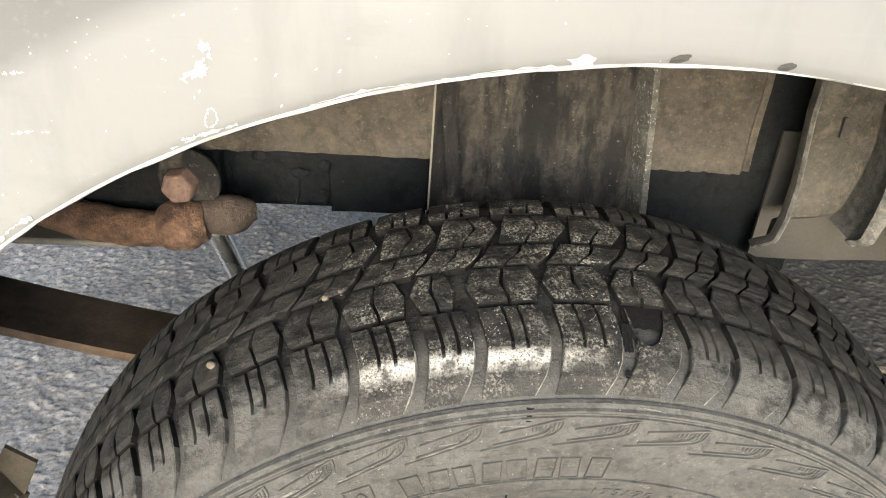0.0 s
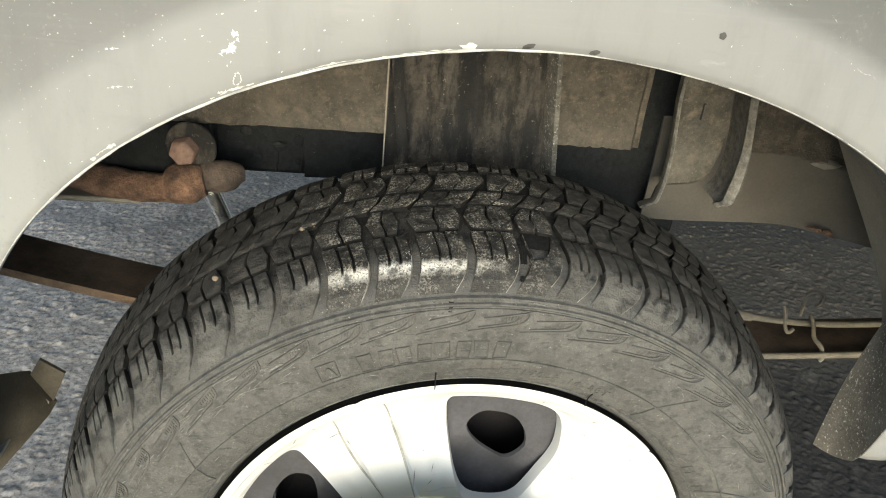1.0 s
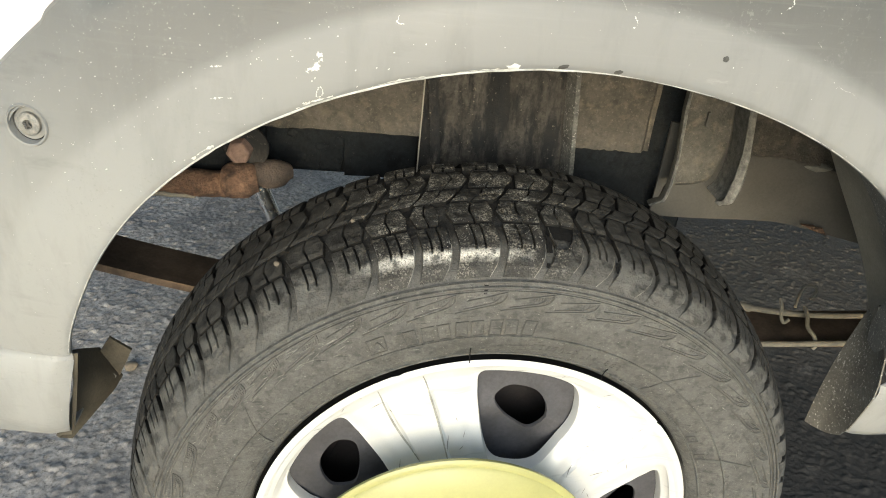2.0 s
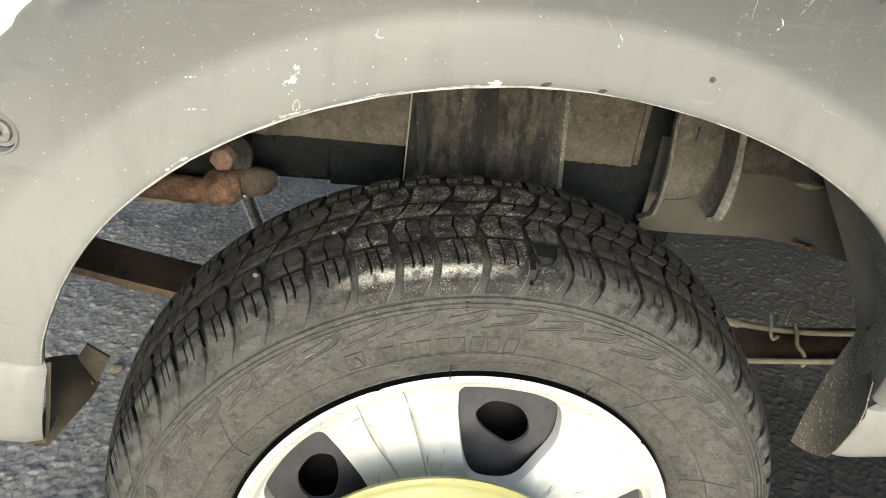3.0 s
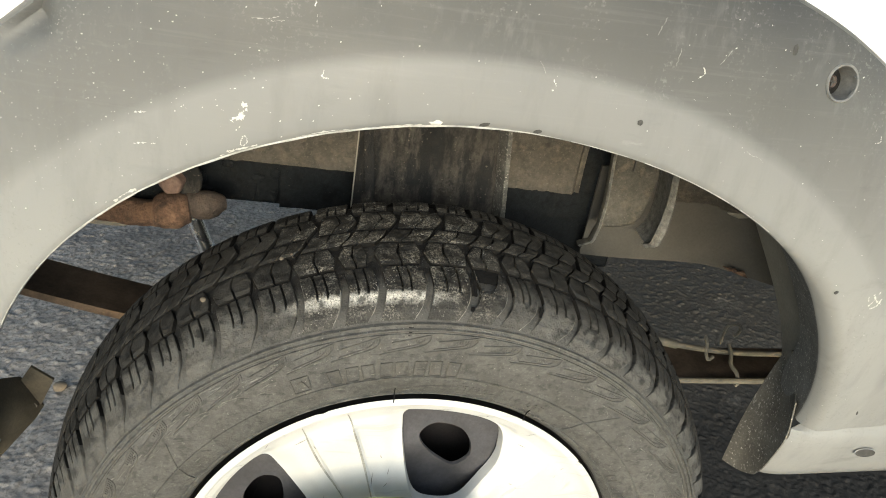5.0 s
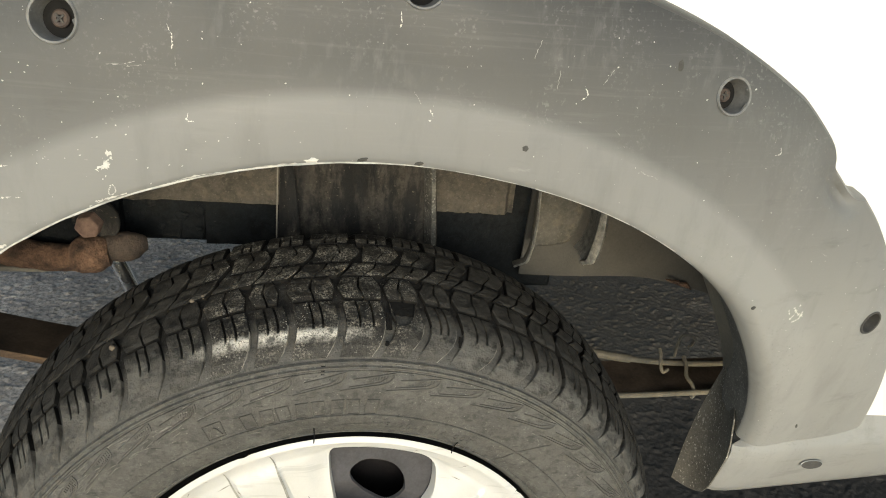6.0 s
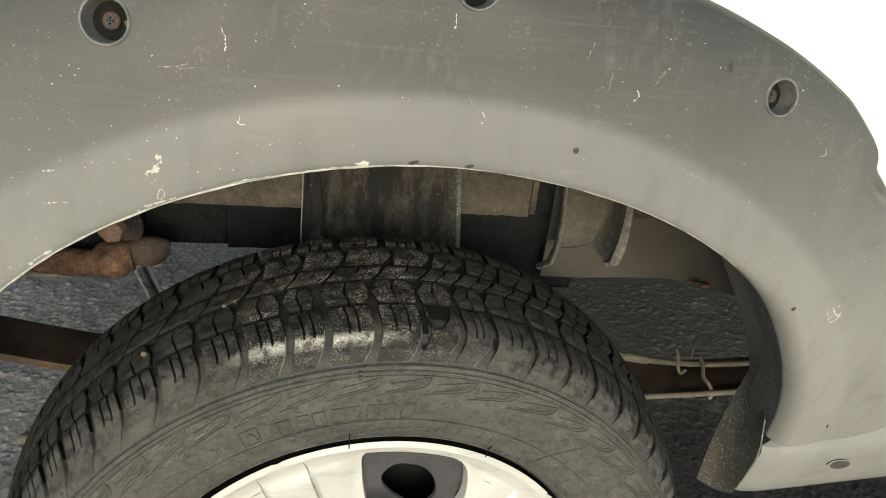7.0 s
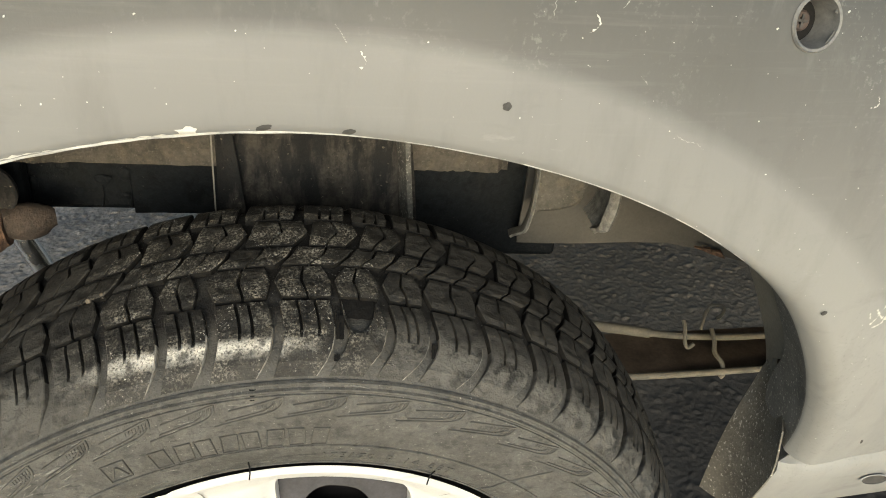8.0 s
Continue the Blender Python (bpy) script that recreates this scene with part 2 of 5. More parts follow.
def tarmac(nd, ln, geo, col):
    pos = geo.outputs["Position"]
    # dark pits between the chippings, pale chippings, wide stains
    col = blend(nd, ln, times(nd, ln, noise_mask(nd, ln, pos, 170, 0.48, 0.38, 4), 0.6), col, (0.075, 0.072, 0.068))
    col = blend(nd, ln, times(nd, ln, noise_mask(nd, ln, pos, 170, 0.58, 0.66, 3), 0.35), col, (0.55, 0.53, 0.49))
    col = blend(nd, ln, times(nd, ln, noise_mask(nd, ln, pos, 6.0, 0.48, 0.60, 7), 0.55), col, (0.13, 0.128, 0.130))
    # shade under the car put into the colour ahead of the wheel, and a wet spot within it
    for centre, reach, soft, most, shade_and_wet in (((1.15, 0.85, 0), 1.05, 0.75, 0.88, (0.092, 0.0855, 0.077)), ((0.70, 0.36, 0), 0.42, 0.22, 0.8, (0.030, 0.030, 0.031))):
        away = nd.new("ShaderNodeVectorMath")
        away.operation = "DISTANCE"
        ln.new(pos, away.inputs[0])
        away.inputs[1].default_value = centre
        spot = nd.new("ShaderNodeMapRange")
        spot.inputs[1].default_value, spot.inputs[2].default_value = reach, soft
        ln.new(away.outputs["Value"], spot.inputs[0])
        col = blend(nd, ln, times(nd, ln, times(nd, ln, spot.outputs[0], noise_mask(nd, ln, pos, 9, 0.1, 0.42, 6)), most), col, shade_and_wet)
    return col


def grit(nd, ln, geo, col):
    pos = geo.outputs["Position"]
    return blend(nd, ln, times(nd, ln, noise_mask(nd, ln, pos, 420, 0.60, 0.66, 3), 0.9), col, (0.5, 0.48, 0.42))


M_FLARE = material("worn_grey_plastic", (0.030, 0.030, 0.0288), 0.5, var=0.1, scale=14, fine=600, bump=0.12, dist=0.0006, extra=flare_wear_and_light, spec=0.36)
M_LIP = material("chalky_plastic_edge", (0.46, 0.452, 0.42), 0.6, var=0.35, scale=60, fine=400, bump=0.4, dist=0.0008)
M_CHIP = material("white_scuff", (0.56, 0.55, 0.5), 0.7, var=0.12, scale=200, fine=700, bump=0.3, dist=0.0005)
M_DARKCHIP = material("dark_nick", (0.052, 0.049, 0.043), 0.8, var=0.3, scale=200, fine=700)
M_PAINT = material("cream_white_paint", (0.82, 0.81, 0.76), 0.25, var=0.03, scale=4, fine=300, bump=0.03, dist=0.0003, coat=0.6)
M_RUBBER = material("dusty_sidewall_rubber", (0.090, 0.0868, 0.0778), 0.7, var=0.42, scale=45, fine=380, bump=0.9, dist=0.0018, extra=tyre_dust_and_groove_shade, spec=0.35)
M_TREAD = material("worn_tread_rubber", (0.018, 0.0169, 0.0150), 0.62, var=0.4, scale=70, fine=260, bump=0.9, dist=0.0022, extra=tread_dust, spec=0.26)
# groove walls: tread rubber again, with the groove's shade in the colour
M_TREADWALL = material("shaded_groove_wall", (0.013, 0.0122, 0.0108), 0.85, var=0.5, scale=90, fine=420, bump=0.7, dist=0.0015, spec=0.15)
# worn block edges; their highlight is put into this pale colour
M_EDGELIGHT = material("lit_worn_edge", (0.22, 0.205, 0.175), 0.85, var=0.6, scale=140, fine=600, bump=0.6)
# near-black rubber; carries the shade in slits, tears and recess floors
M_GROOVE = material("tread_groove_rubber", (0.0125, 0.0122, 0.0117), 0.9, var=0.3, scale=60, fine=500, bump=0.4, spec=0.06)
# darker than the sidewall: shade lines of the relief put into the colour
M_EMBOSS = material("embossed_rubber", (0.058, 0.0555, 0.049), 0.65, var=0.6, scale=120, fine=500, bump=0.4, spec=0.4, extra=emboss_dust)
M_RINGLINE = material("shaded_ring_line", (0.026, 0.025, 0.022), 0.85, var=0.5, scale=60, fine=420, spec=0.2, extra=emboss_dust)
M_SCUFFED = material("scuffed_rubber", (0.16, 0.154, 0.138), 0.85, var=0.5, scale=150, fine=600, spec=0.2)
M_SILVER = material("silver_lacquer", (0.57, 0.562, 0.534), 0.42, 0.12, var=0.05, scale=20, fine=700, bump=0.05, dist=0.0004, extra=rub)
M_CREASE = material("shaded_crease", (0.26, 0.255, 0.225), 0.6, var=0.4, scale=60, fine=500)
M_RECESS = material("pale_screw_recess", (0.15, 0.148, 0.138), 0.6, var=0.3, scale=90, fine=500, bump=0.3)
M_HUB = material("olive_yellow_plastic", (0.315, 0.30, 0.112), 0.42, var=0.07, scale=25, fine=500, bump=0.06, dist=0.0005)
M_STEEL = material("dark_wheel_steel", (0.050, 0.048, 0.051), 0.75, 0.0, var=0.3, scale=40, fine=300, bump=0.15)
M_DRUM = material("rusty_drum", (0.014, 0.0105, 0.0095), 0.9, var=0.4, scale=60, fine=300)
M_MUD = material("mud_coated_sheet", (0.056, 0.0505, 0.043), 0.85, var=0.4, scale=26, fine=320, bump=0.8, dist=0.002, extra=mud, spec=0.2)
M_MUDPLAIN = material("dried_mud_sheet", (0.088, 0.0785, 0.064), 0.85, var=0.3, scale=24, fine=300, bump=0.9, dist=0.003, extra=mud_plain, spec=0.2)
M_MUDSMOOTH = material("dusty_liner", (0.22, 0.205, 0.172), 0.75, var=0.25, scale=16, fine=420, bump=0.3, dist=0.001, spec=0.3)
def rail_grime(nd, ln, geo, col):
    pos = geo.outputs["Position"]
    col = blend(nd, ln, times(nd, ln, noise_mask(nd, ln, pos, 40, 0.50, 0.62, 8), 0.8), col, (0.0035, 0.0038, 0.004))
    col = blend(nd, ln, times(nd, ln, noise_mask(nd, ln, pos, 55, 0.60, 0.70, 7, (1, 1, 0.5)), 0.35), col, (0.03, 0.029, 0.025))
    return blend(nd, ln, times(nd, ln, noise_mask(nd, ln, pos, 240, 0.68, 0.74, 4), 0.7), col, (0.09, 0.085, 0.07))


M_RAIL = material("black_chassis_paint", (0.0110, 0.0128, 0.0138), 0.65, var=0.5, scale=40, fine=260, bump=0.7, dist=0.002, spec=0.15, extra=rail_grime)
M_ENDPLATE = material("brown_plastic_inside", (0.085, 0.074, 0.054), 0.75, var=0.35, scale=20, fine=420, bump=0.3, spec=0.25)
M_RUST = material("rusted_iron", (0.100, 0.057, 0.036), 0.85, var=0.55, scale=70, fine=380, bump=1.0, dist=0.003, tint=(0.17, 0.10, 0.061), extra=rust_grime)
M_BOLT = material("rusted_bolt_face", (0.16, 0.10, 0.073), 0.8, var=0.3, scale=90, fine=420, bump=0.6, dist=0.002, tint=(0.21, 0.138, 0.105))
M_GRIME = material("grimy_casting", (0.042, 0.031, 0.023), 0.75, var=0.5, scale=60, fine=380, bump=0.8, dist=0.002, tint=(0.075, 0.056, 0.042))
M_THINRUB = material("faint_rub", (0.3, 0.296, 0.275), 0.7, var=0.3, scale=200, fine=700)
M_LEAF = material("dark_spring_steel", (0.085, 0.066, 0.05), 0.7, 0.2, var=0.35, scale=30, fine=300, bump=0.4, tint=(0.12, 0.088, 0.064))
M_LEAFEDGE = material("rust_brown_edge", (0.22, 0.15, 0.095), 0.85, var=0.3, scale=60, fine=400, bump=0.5)
M_WIRE = material("dusty_cable_sheath", (0.19, 0.175, 0.14), 0.75, var=0.25, scale=60, fine=400, bump=0.3)
M_CHROME = material("bright_piston_steel", (0.95, 0.95, 0.93), 0.28, 1.0, var=0.05, scale=40, fine=300, bump=0.02)
M_UPRIGHT = material("rubbed_upright", (0.125, 0.12, 0.104), 0.7, var=0.5, scale=120, fine=420, bump=1.0, dist=0.003, extra=grit)
M_RIDGE = material("grey_worn_flange", (0.2, 0.19, 0.165), 0.7, var=0.45, scale=160, fine=500, bump=0.8, dist=0.0015)
M_SILLEND = material("dry_mud_plastic", (0.15, 0.138, 0.115), 0.8, var=0.35, scale=30, fine=420, bump=0.6, dist=0.0015, extra=grit, spec=0.25)
M_RETURN = material("speckled_grey_return", (0.15, 0.147, 0.136), 0.7, var=0.35, scale=60, fine=600, bump=0.5, dist=0.0012, extra=grit, spec=0.3)
M_STRAP = material("caked_bracket", (0.090, 0.084, 0.070), 0.85, var=0.35, scale=30, fine=300, bump=0.8, dist=0.002, extra=mud_plain, spec=0.25)
M_LINERDARK = material("dark_dusty_liner", (0.080, 0.075, 0.064), 0.85, var=0.2, scale=14, fine=420, bump=0.3, dist=0.001, spec=0.2)
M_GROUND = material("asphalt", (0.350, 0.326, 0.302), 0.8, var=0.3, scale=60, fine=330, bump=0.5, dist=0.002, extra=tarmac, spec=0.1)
gn, gl = M_GROUND.node_tree.nodes, M_GROUND.node_tree.links
chip = gn.new("ShaderNodeTexVoronoi")
chip.inputs["Scale"].default_value = 115
gl.new(gn["Geometry"].outputs["Position"], chip.inputs["Vector"])
chip_relief = gn.new("ShaderNodeBump")
chip_relief.invert = True
chip_relief.inputs["Strength"].default_value, chip_relief.inputs["Distance"].default_value = 0.2, 0.003
gl.new(chip.outputs["Distance"], chip_relief.inputs["Height"])
gl.new(gn["Bump"].outputs[0], chip_relief.inputs["Normal"])
gl.new(chip_relief.outputs[0], gn["Principled BSDF"].inputs["Normal"])
M_STONE = material("pale_stone", (0.15, 0.122, 0.088), 0.85, var=0.25, scale=90, fine=400, bump=0.5)
M_SOCKET = material("screw_steel", (0.05, 0.042, 0.036), 0.7, 0.3, var=0.4, scale=200, fine=500, tint=(0.07, 0.05, 0.04))


# ---- mesh helpers ----
def finish(name, bm, mat, parent=None, label="", smooth=True, bevel=0.0):
    me = bpy.data.meshes.new(name)
    bm.normal_update()
    bm.to_mesh(me)
    bm.free()
    for p in me.polygons:
        p.use_smooth = smooth
    me.materials.append(mat)
    if smooth:
        me.set_sharp_from_angle(angle=radians(38))
    ob = new(name, me)
    if parent:
        ob.parent = parent
    if label:
        tagged(ob, label)
    if bevel:
        bv = ob.modifiers.new("bevel", "BEVEL")
        bv.width, bv.segments, bv.limit_method = bevel, 2, "ANGLE"
    return ob


def part(name, bm, mat, parent, label="", smooth=True, bevel=0.0):
    return finish(name, bm, mat, parent, label, smooth, bevel)


def grid(rows, closed_u=False, closed_v=False):
    """A sheet through rows of points."""
    bm = bmesh.new()
    vs = [[bm.verts.new(p) for p in row] for row in rows]
    n, k = len(vs), len(vs[0])
    for i in range(n - (0 if closed_u else 1)):
        for j in range(k - (0 if closed_v else 1)):
            a, b, c, d = vs[i][j], vs[(i + 1) % n][j], vs[(i + 1) % n][(j + 1) % k], vs[i][(j + 1) % k]
            try:
                bm.faces.new((a, b, c, d))
            except ValueError:
                pass
    return bm


def thick(bm, d):
    """Gives a sheet thickness d behind its faces."""
    bmesh.ops.recalc_face_normals(bm, faces=bm.faces)
    bmesh.ops.solidify(bm, geom=bm.faces[:], thickness=d)
    return bm


def block(x0, x1, y0, y1, z0, z1):
    bm = bmesh.new()
    bmesh.ops.create_cube(bm, size=1, matrix=Matrix.Translation(((x0 + x1) / 2, (y0 + y1) / 2, (z0 + z1) / 2)) @ Matrix.Diagonal((x1 - x0, y1 - y0, z1 - z0, 1)))
    return bm


def spline(points, n):
    """n points of a smooth curve through the given ones."""
    ps = [Vector(p) for p in points]
    ps = [ps[0] * 2 - ps[1]] + ps + [ps[-1] * 2 - ps[-2]]
    out = []
    for i in range(n):
        t = i / (n - 1) * (len(ps) - 3)
        k = min(int(t), len(ps) - 4)
        t -= k
        a, b, c, d = ps[k:k + 4]
        out.append(0.5 * ((2 * b) + (c - a) * t + (2 * a - 5 * b + 4 * c - d) * t * t + (3 * b - a - 3 * c + d) * t ** 3))
    return out


def tube(points, radius, n=24, sides=12, taper=None):
    """A round rod along a smooth curve."""
    cs = spline(points, n)
    rows = []
    for i, c in enumerate(cs):
        t = (cs[min(i + 1, n - 1)] - cs[max(i - 1, 0)]).normalized()
        u = t.orthogonal().normalized() if i == 0 else (u - t * u.dot(t)).normalized()
        v = t.cross(u)
        r = radius * (taper(i / (n - 1)) if taper else 1)
        rows.append([c + (u * math.cos(2 * math.pi * k / sides) + v * math.sin(2 * math.pi * k / sides)) * r for k in range(sides)])
    bm = grid(rows, closed_v=True)
    bm.verts.ensure_lookup_table()
    bm.faces.new([bm.verts[k] for k in range(sides)][::-1])
    bm.faces.new([bm.verts[(n - 1) * sides + k] for k in range(sides)])
    return bm


def merge(*bms):
    out = bmesh.new()
    for b in bms:
        me = bpy.data.meshes.new("t")
        b.to_mesh(me)
        b.free()
        out.from_mesh(me)
        bpy.data.meshes.remove(me)
    return out


def revolve(profile, centre, steps=180, a0=0.0, a1=360.0, closed=False):
    """Turns (y, r) pairs about an axis along y; angle 0 is up, + towards x."""
    full = abs(a1 - a0) >= 359.9
    m = steps if full else steps + 1
    rows = []
    for i in range(m):
        a = radians(a0 + (a1 - a0) * i / steps)
        rows.append([(centre[0] + r * math.sin(a), centre[1] + y, centre[2] + r * math.cos(a)) for y, r in profile])
    return grid(rows, closed_u=full, closed_v=closed)


# ---- ground ----
def spread(lo, hi, fine, far):
    """Steps that are even between lo and hi and grow to far on both sides."""
    mid = list(np.arange(lo, hi + fine / 2, fine))
    grow, d, p = [], fine, 0.0
    while p < far:
        d *= 1.35
        p += d
        grow.append(p)
    return [lo - g for g in reversed(grow)] + mid + [hi + g for g in grow]


def build_ground():
    xs, ys = spread(-0.75, 1.1, 0.0029, 900), spread(0.25, 1.4, 0.0030, 900)
    rows = []
    for x in xs:
        row = []
        for y in ys:
            near = -0.78 < x < 1.13 and 0.22 < y < 1.43
            h = 0.0
            if near:
                for cell, tall, keep in ((92, 0.0030, 0.22), (165, 0.0020, 0.05)):
                    gaps, points = noise.voronoi((x * cell + 0.8 * noise.noise((x * 50, y * 50, 2)), y * cell, 0))
                    luck = noise.noise(points[0] * 7.31)
                    if luck > keep:
                        h = max(h, tall * min(1.0, 0.5 + luck) * max(0.0, 1 - (gaps[0] / 0.62) ** 2) ** 0.6)
                h += 0.0008 * noise.noise((x * 210, y * 210, 6)) + 0.0005 * noise.noise((x * 40, y * 40, 3)) + 0.005 * noise.noise((x * 4, y * 4, 7))
                h -= 0.006
            row.append((x, y, h))
        rows.append(row)
    nv, nw = len(rows), len(rows[0])
    verts = [p for row in rows for p in row]
    faces = [(i * nw + j, (i + 1) * nw + j, (i + 1) * nw + j + 1, i * nw + j + 1) for i in range(nv - 1) for j in range(nw - 1)]
    me = bpy.data.meshes.new("ground")
    me.from_pydata(verts, [], faces)
    for p in me.polygons:
        p.use_smooth = True
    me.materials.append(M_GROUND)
    tagged(new("ground", me), "rough grey asphalt ground with coarse worn grain", "ground", kind="structure")


build_ground()


def build_stone(x, y, size, seed):
    bm = bmesh.new()
    bmesh.ops.create_icosphere(bm, subdivisions=2, radius=size)
    for v in bm.verts:
        n = noise.noise(v.co * (0.9 / size) + Vector((seed, 0, 0)))
        v.co *= 1 + 0.35 * n
        v.co.z *= 0.6
    lowest = min(v.co.z for v in bm.verts)
    for v in bm.verts:
        v.co += Vector((x, y, -lowest - 0.005))
    return tagged(finish("stone", bm, M_STONE), "small pale brown stone lying on the asphalt", "stone", group="stones on the ground")


for sx, sy, ss, k in ((-0.455, 0.56, 0.011, 1), (0.49, 0.53, 0.006, 3), (-0.55, 0.42, 0.007, 4)):
    build_stone(sx, sy, ss, k)

# ---- the car ----
car = tagged(new("car"), "pale cream car with grey plastic wheel-arch flare, parked on asphalt", "car")
WHEEL = Vector((0, 0, 0.287))          # centre of the wheel, outer face at y = 0
ARCH = Vector((0, 0, 0.42))            # centre of the arch


def smooth01(a, b, t):
    t = max(0.0, min(1.0, (t - a) / (b - a)))
    return t * t * (3 - 2 * t)


def arch_point(phi, r, y):
    """A point of the flare: phi degrees from the top, + forwards; the flare draws in towards its feet."""
    return Vector((r * math.sin(radians(phi)), y + 0.056 * (abs(phi) / 80) ** 3, ARCH.z + r * math.cos(radians(phi))))


def lip_radius(phi):
    a = abs(phi)
    if phi > 0:
        return 0.3010 + 0.0142 * smooth01(5, 55, a) + 0.003 * smooth01(55, 80, a)
    return 0.3010 + 0.0088 * smooth01(5, 54, a) + 0.0045 * smooth01(66, 82, a)


FLARE_PROFILE = [(0.000, -0.0672), (0.0015, -0.0684), (0.004, -0.0690), (0.009, -0.0690), (0.020, -0.0682), (0.028, -0.0671), (0.034, -0.0660), (0.040, -0.0649), (0.046, -0.0641), (0.053, -0.0634),
                 (0.060, -0.0628), (0.070, -0.0616), (0.085, -0.0592), (0.100, -0.0556), (0.112, -0.0520), (0.1172, -0.0500), (0.1195, -0.0455), (0.122, -0.0395), (0.1225, -0.0290), (0.121, -0.015)]


EDGE_PHI = [-83, -55, -47, -44, -43, -40, -36.2, -35.4, -34, -20, 0, 20, 28, 36, 41.5, 42.6, 43.4, 46.4, 47.6, 48.5, 52, 60, 83]
EDGE_R = [0.423, 0.418, 0.415, 0.4140, 0.4165, 0.4165, 0.4175, 0.4225, 0.4235, 0.4215, 0.421, 0.4205, 0.4250, 0.4282, 0.4255, 0.4222, 0.418, 0.4187, 0.4205, 0.4262, 0.429, 0.4325, 0.4385]


def lip_roll(phi):
    """How far the lip rolls inwards; only the forward leg has a rounded lip."""
    return 0.012 * smooth01(36, 56, phi)


def flare_at(phi, d, lift=0.0):
    """The flare's face d metres above its lip, and lifted off it; the outer edge has small notches."""
    width = float(np.interp(phi, EDGE_PHI, EDGE_R)) + 0.0010 - lip_radius(phi)
    d2 = d + (width - 0.1225) * smooth01(0.07, 0.1225, d)
    fold = 0.007 * (smooth01(-41.5, -36.6, phi) * (1 - smooth01(-36.0, -35.2, phi)) + max(0.0, 1 - abs(phi - 45.6) / 3.0) * (1 if phi > 0 else 0)) * smooth01(0.094, 0.107, d) * (1 - smooth01(0.110, 0.1175, d))
    ds, ys = [p[0] for p in FLARE_PROFILE], [p[1] for p in FLARE_PROFILE]
    return arch_point(phi, lip_radius(phi) + d2, float(np.interp(d, ds, ys)) + fold + lip_roll(phi) * max(0.0, 1 - d / 0.013) ** 2 - lift)


SCREWS = [(-23.8, 0.0935, 0.0108), (2.4, 0.0925, 0.0104), (29.6, 0.0925, 0.0098), (63.2, 0.0915, 0.0080), (-51.1, 0.0730, 0.0110)]


def build_flare():
    """The sheet of the flare, with round openings for its screws."""
    rows = []
    for i in range(221):
        t = -1 + 2 * i / 220
        edge = arch_point(t * 80.5, lip_radius(t * 80.5) - 0.0006, -0.0650 + lip_roll(t * 80.5))
        away = Vector((math.sin(radians(t * 80.5)), 0, math.cos(radians(t * 80.5))))
        phi = t * 80.5
        deep = 0.068 - 0.046 * smooth01(36, 50, phi) + 0.026 * smooth01(66, 79, phi)
        rise = 0.020 - 0.012 * smooth01(36, 50, phi)
        row = [edge + away * (rise * q) + Vector((0, (deep - edge.y) * q, 0)) for q in [k * (1 - 0.9 * smooth01(0.74, 0.90, -t)) for k in (1.0, 0.7, 0.4, 0.18, 0.05)]] + [edge]
        fine = [0.0, 0.002, 0.004, 0.008, 0.012, 0.018, 0.024, 0.029, 0.034, 0.038, 0.041, 0.044, 0.047, 0.050, 0.053, 0.057, 0.060, 0.065, 0.070, 0.075, 0.080, 0.085, 0.090, 0.095, 0.100, 0.104, 0.108, 0.112, 0.1160, 0.1172, 0.1182, 0.1195, 0.1212, 0.1220]
        for d in fine:
            end = math.degrees(math.acos(0.05 / (0.312 + d)))
            row.append(flare_at(t * end, d))
        last = row[-1]
        row += [last + Vector((0, 0.008, 0)), last + Vector((0, 0.022, 0))]
        rows.append(row)
    bm = grid(rows)
    for phi, d, r in SCREWS:
        o = flare_at(phi, d)
        gone = [f for f in bm.faces if all((v.co - o).length < r + 0.005 for v in f.verts)]
        edges = {e for f in gone for e in f.edges}
        rim = [e for e in edges if sum(f in gone for f in e.link_faces) == 1]
        bmesh.ops.delete(bm, geom=gone, context="FACES")
        ring = [bm.verts.new(flare_at(phi + math.degrees((r + 0.0009) * math.cos(a) / (0.3 + d)), d + (r + 0.0009) * math.sin(a))) for a in np.linspace(0, 2 * math.pi, 28, endpoint=False)]
        loop = [bm.edges.new((ring[k], ring[(k + 1) % 28])) for k in range(28)]
        bmesh.ops.bridge_loops(bm, edges=[e for e in rim if e.is_valid] + loop)
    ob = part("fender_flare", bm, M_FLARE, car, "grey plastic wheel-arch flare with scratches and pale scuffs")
    ob.data.materials.append(M_RETURN)
    for p in ob.data.polygons:
        phi = math.degrees(math.atan2(p.center.x, p.center.z - ARCH.z))
        if (p.center.xz - Vector((0, ARCH.z))).length < lip_radius(phi) + 0.022 and p.center.y > arch_point(phi, 0.3, -0.0647 + lip_roll(phi)).y:
            p.material_index = 1
    return ob


flare = build_flare()


def build_lip():
    rows = []
    for i in range(161):
        phi = -80 + i
        w = 0.0008 + 0.0004 * noise.noise((phi * 0.35, 0, 5)) + 0.0005 * smooth01(-55, -40, phi) * (1 - smooth01(-2, 6, phi))
        w += 0.0004 * smooth01(-60, -45, phi) * (1 - smooth01(-6, 4, phi)) * (0.5 + noise.noise((phi * 1.7, 3, 0)))
        w *= 1 - 0.85 * smooth01(34, 52, phi)
        ring = []
        for k in range(8):
            a = k / 8 * 2 * math.pi
            ring.append(arch_point(phi, lip_radius(phi) + 0.0006 + w * math.cos(a), -0.0664 + lip_roll(phi) + 0.0012 * math.sin(a)))
        rows.append(ring)
    part("lip", grid(rows, closed_v=True), M_LIP, flare, "chalky worn lip edge")


build_lip()


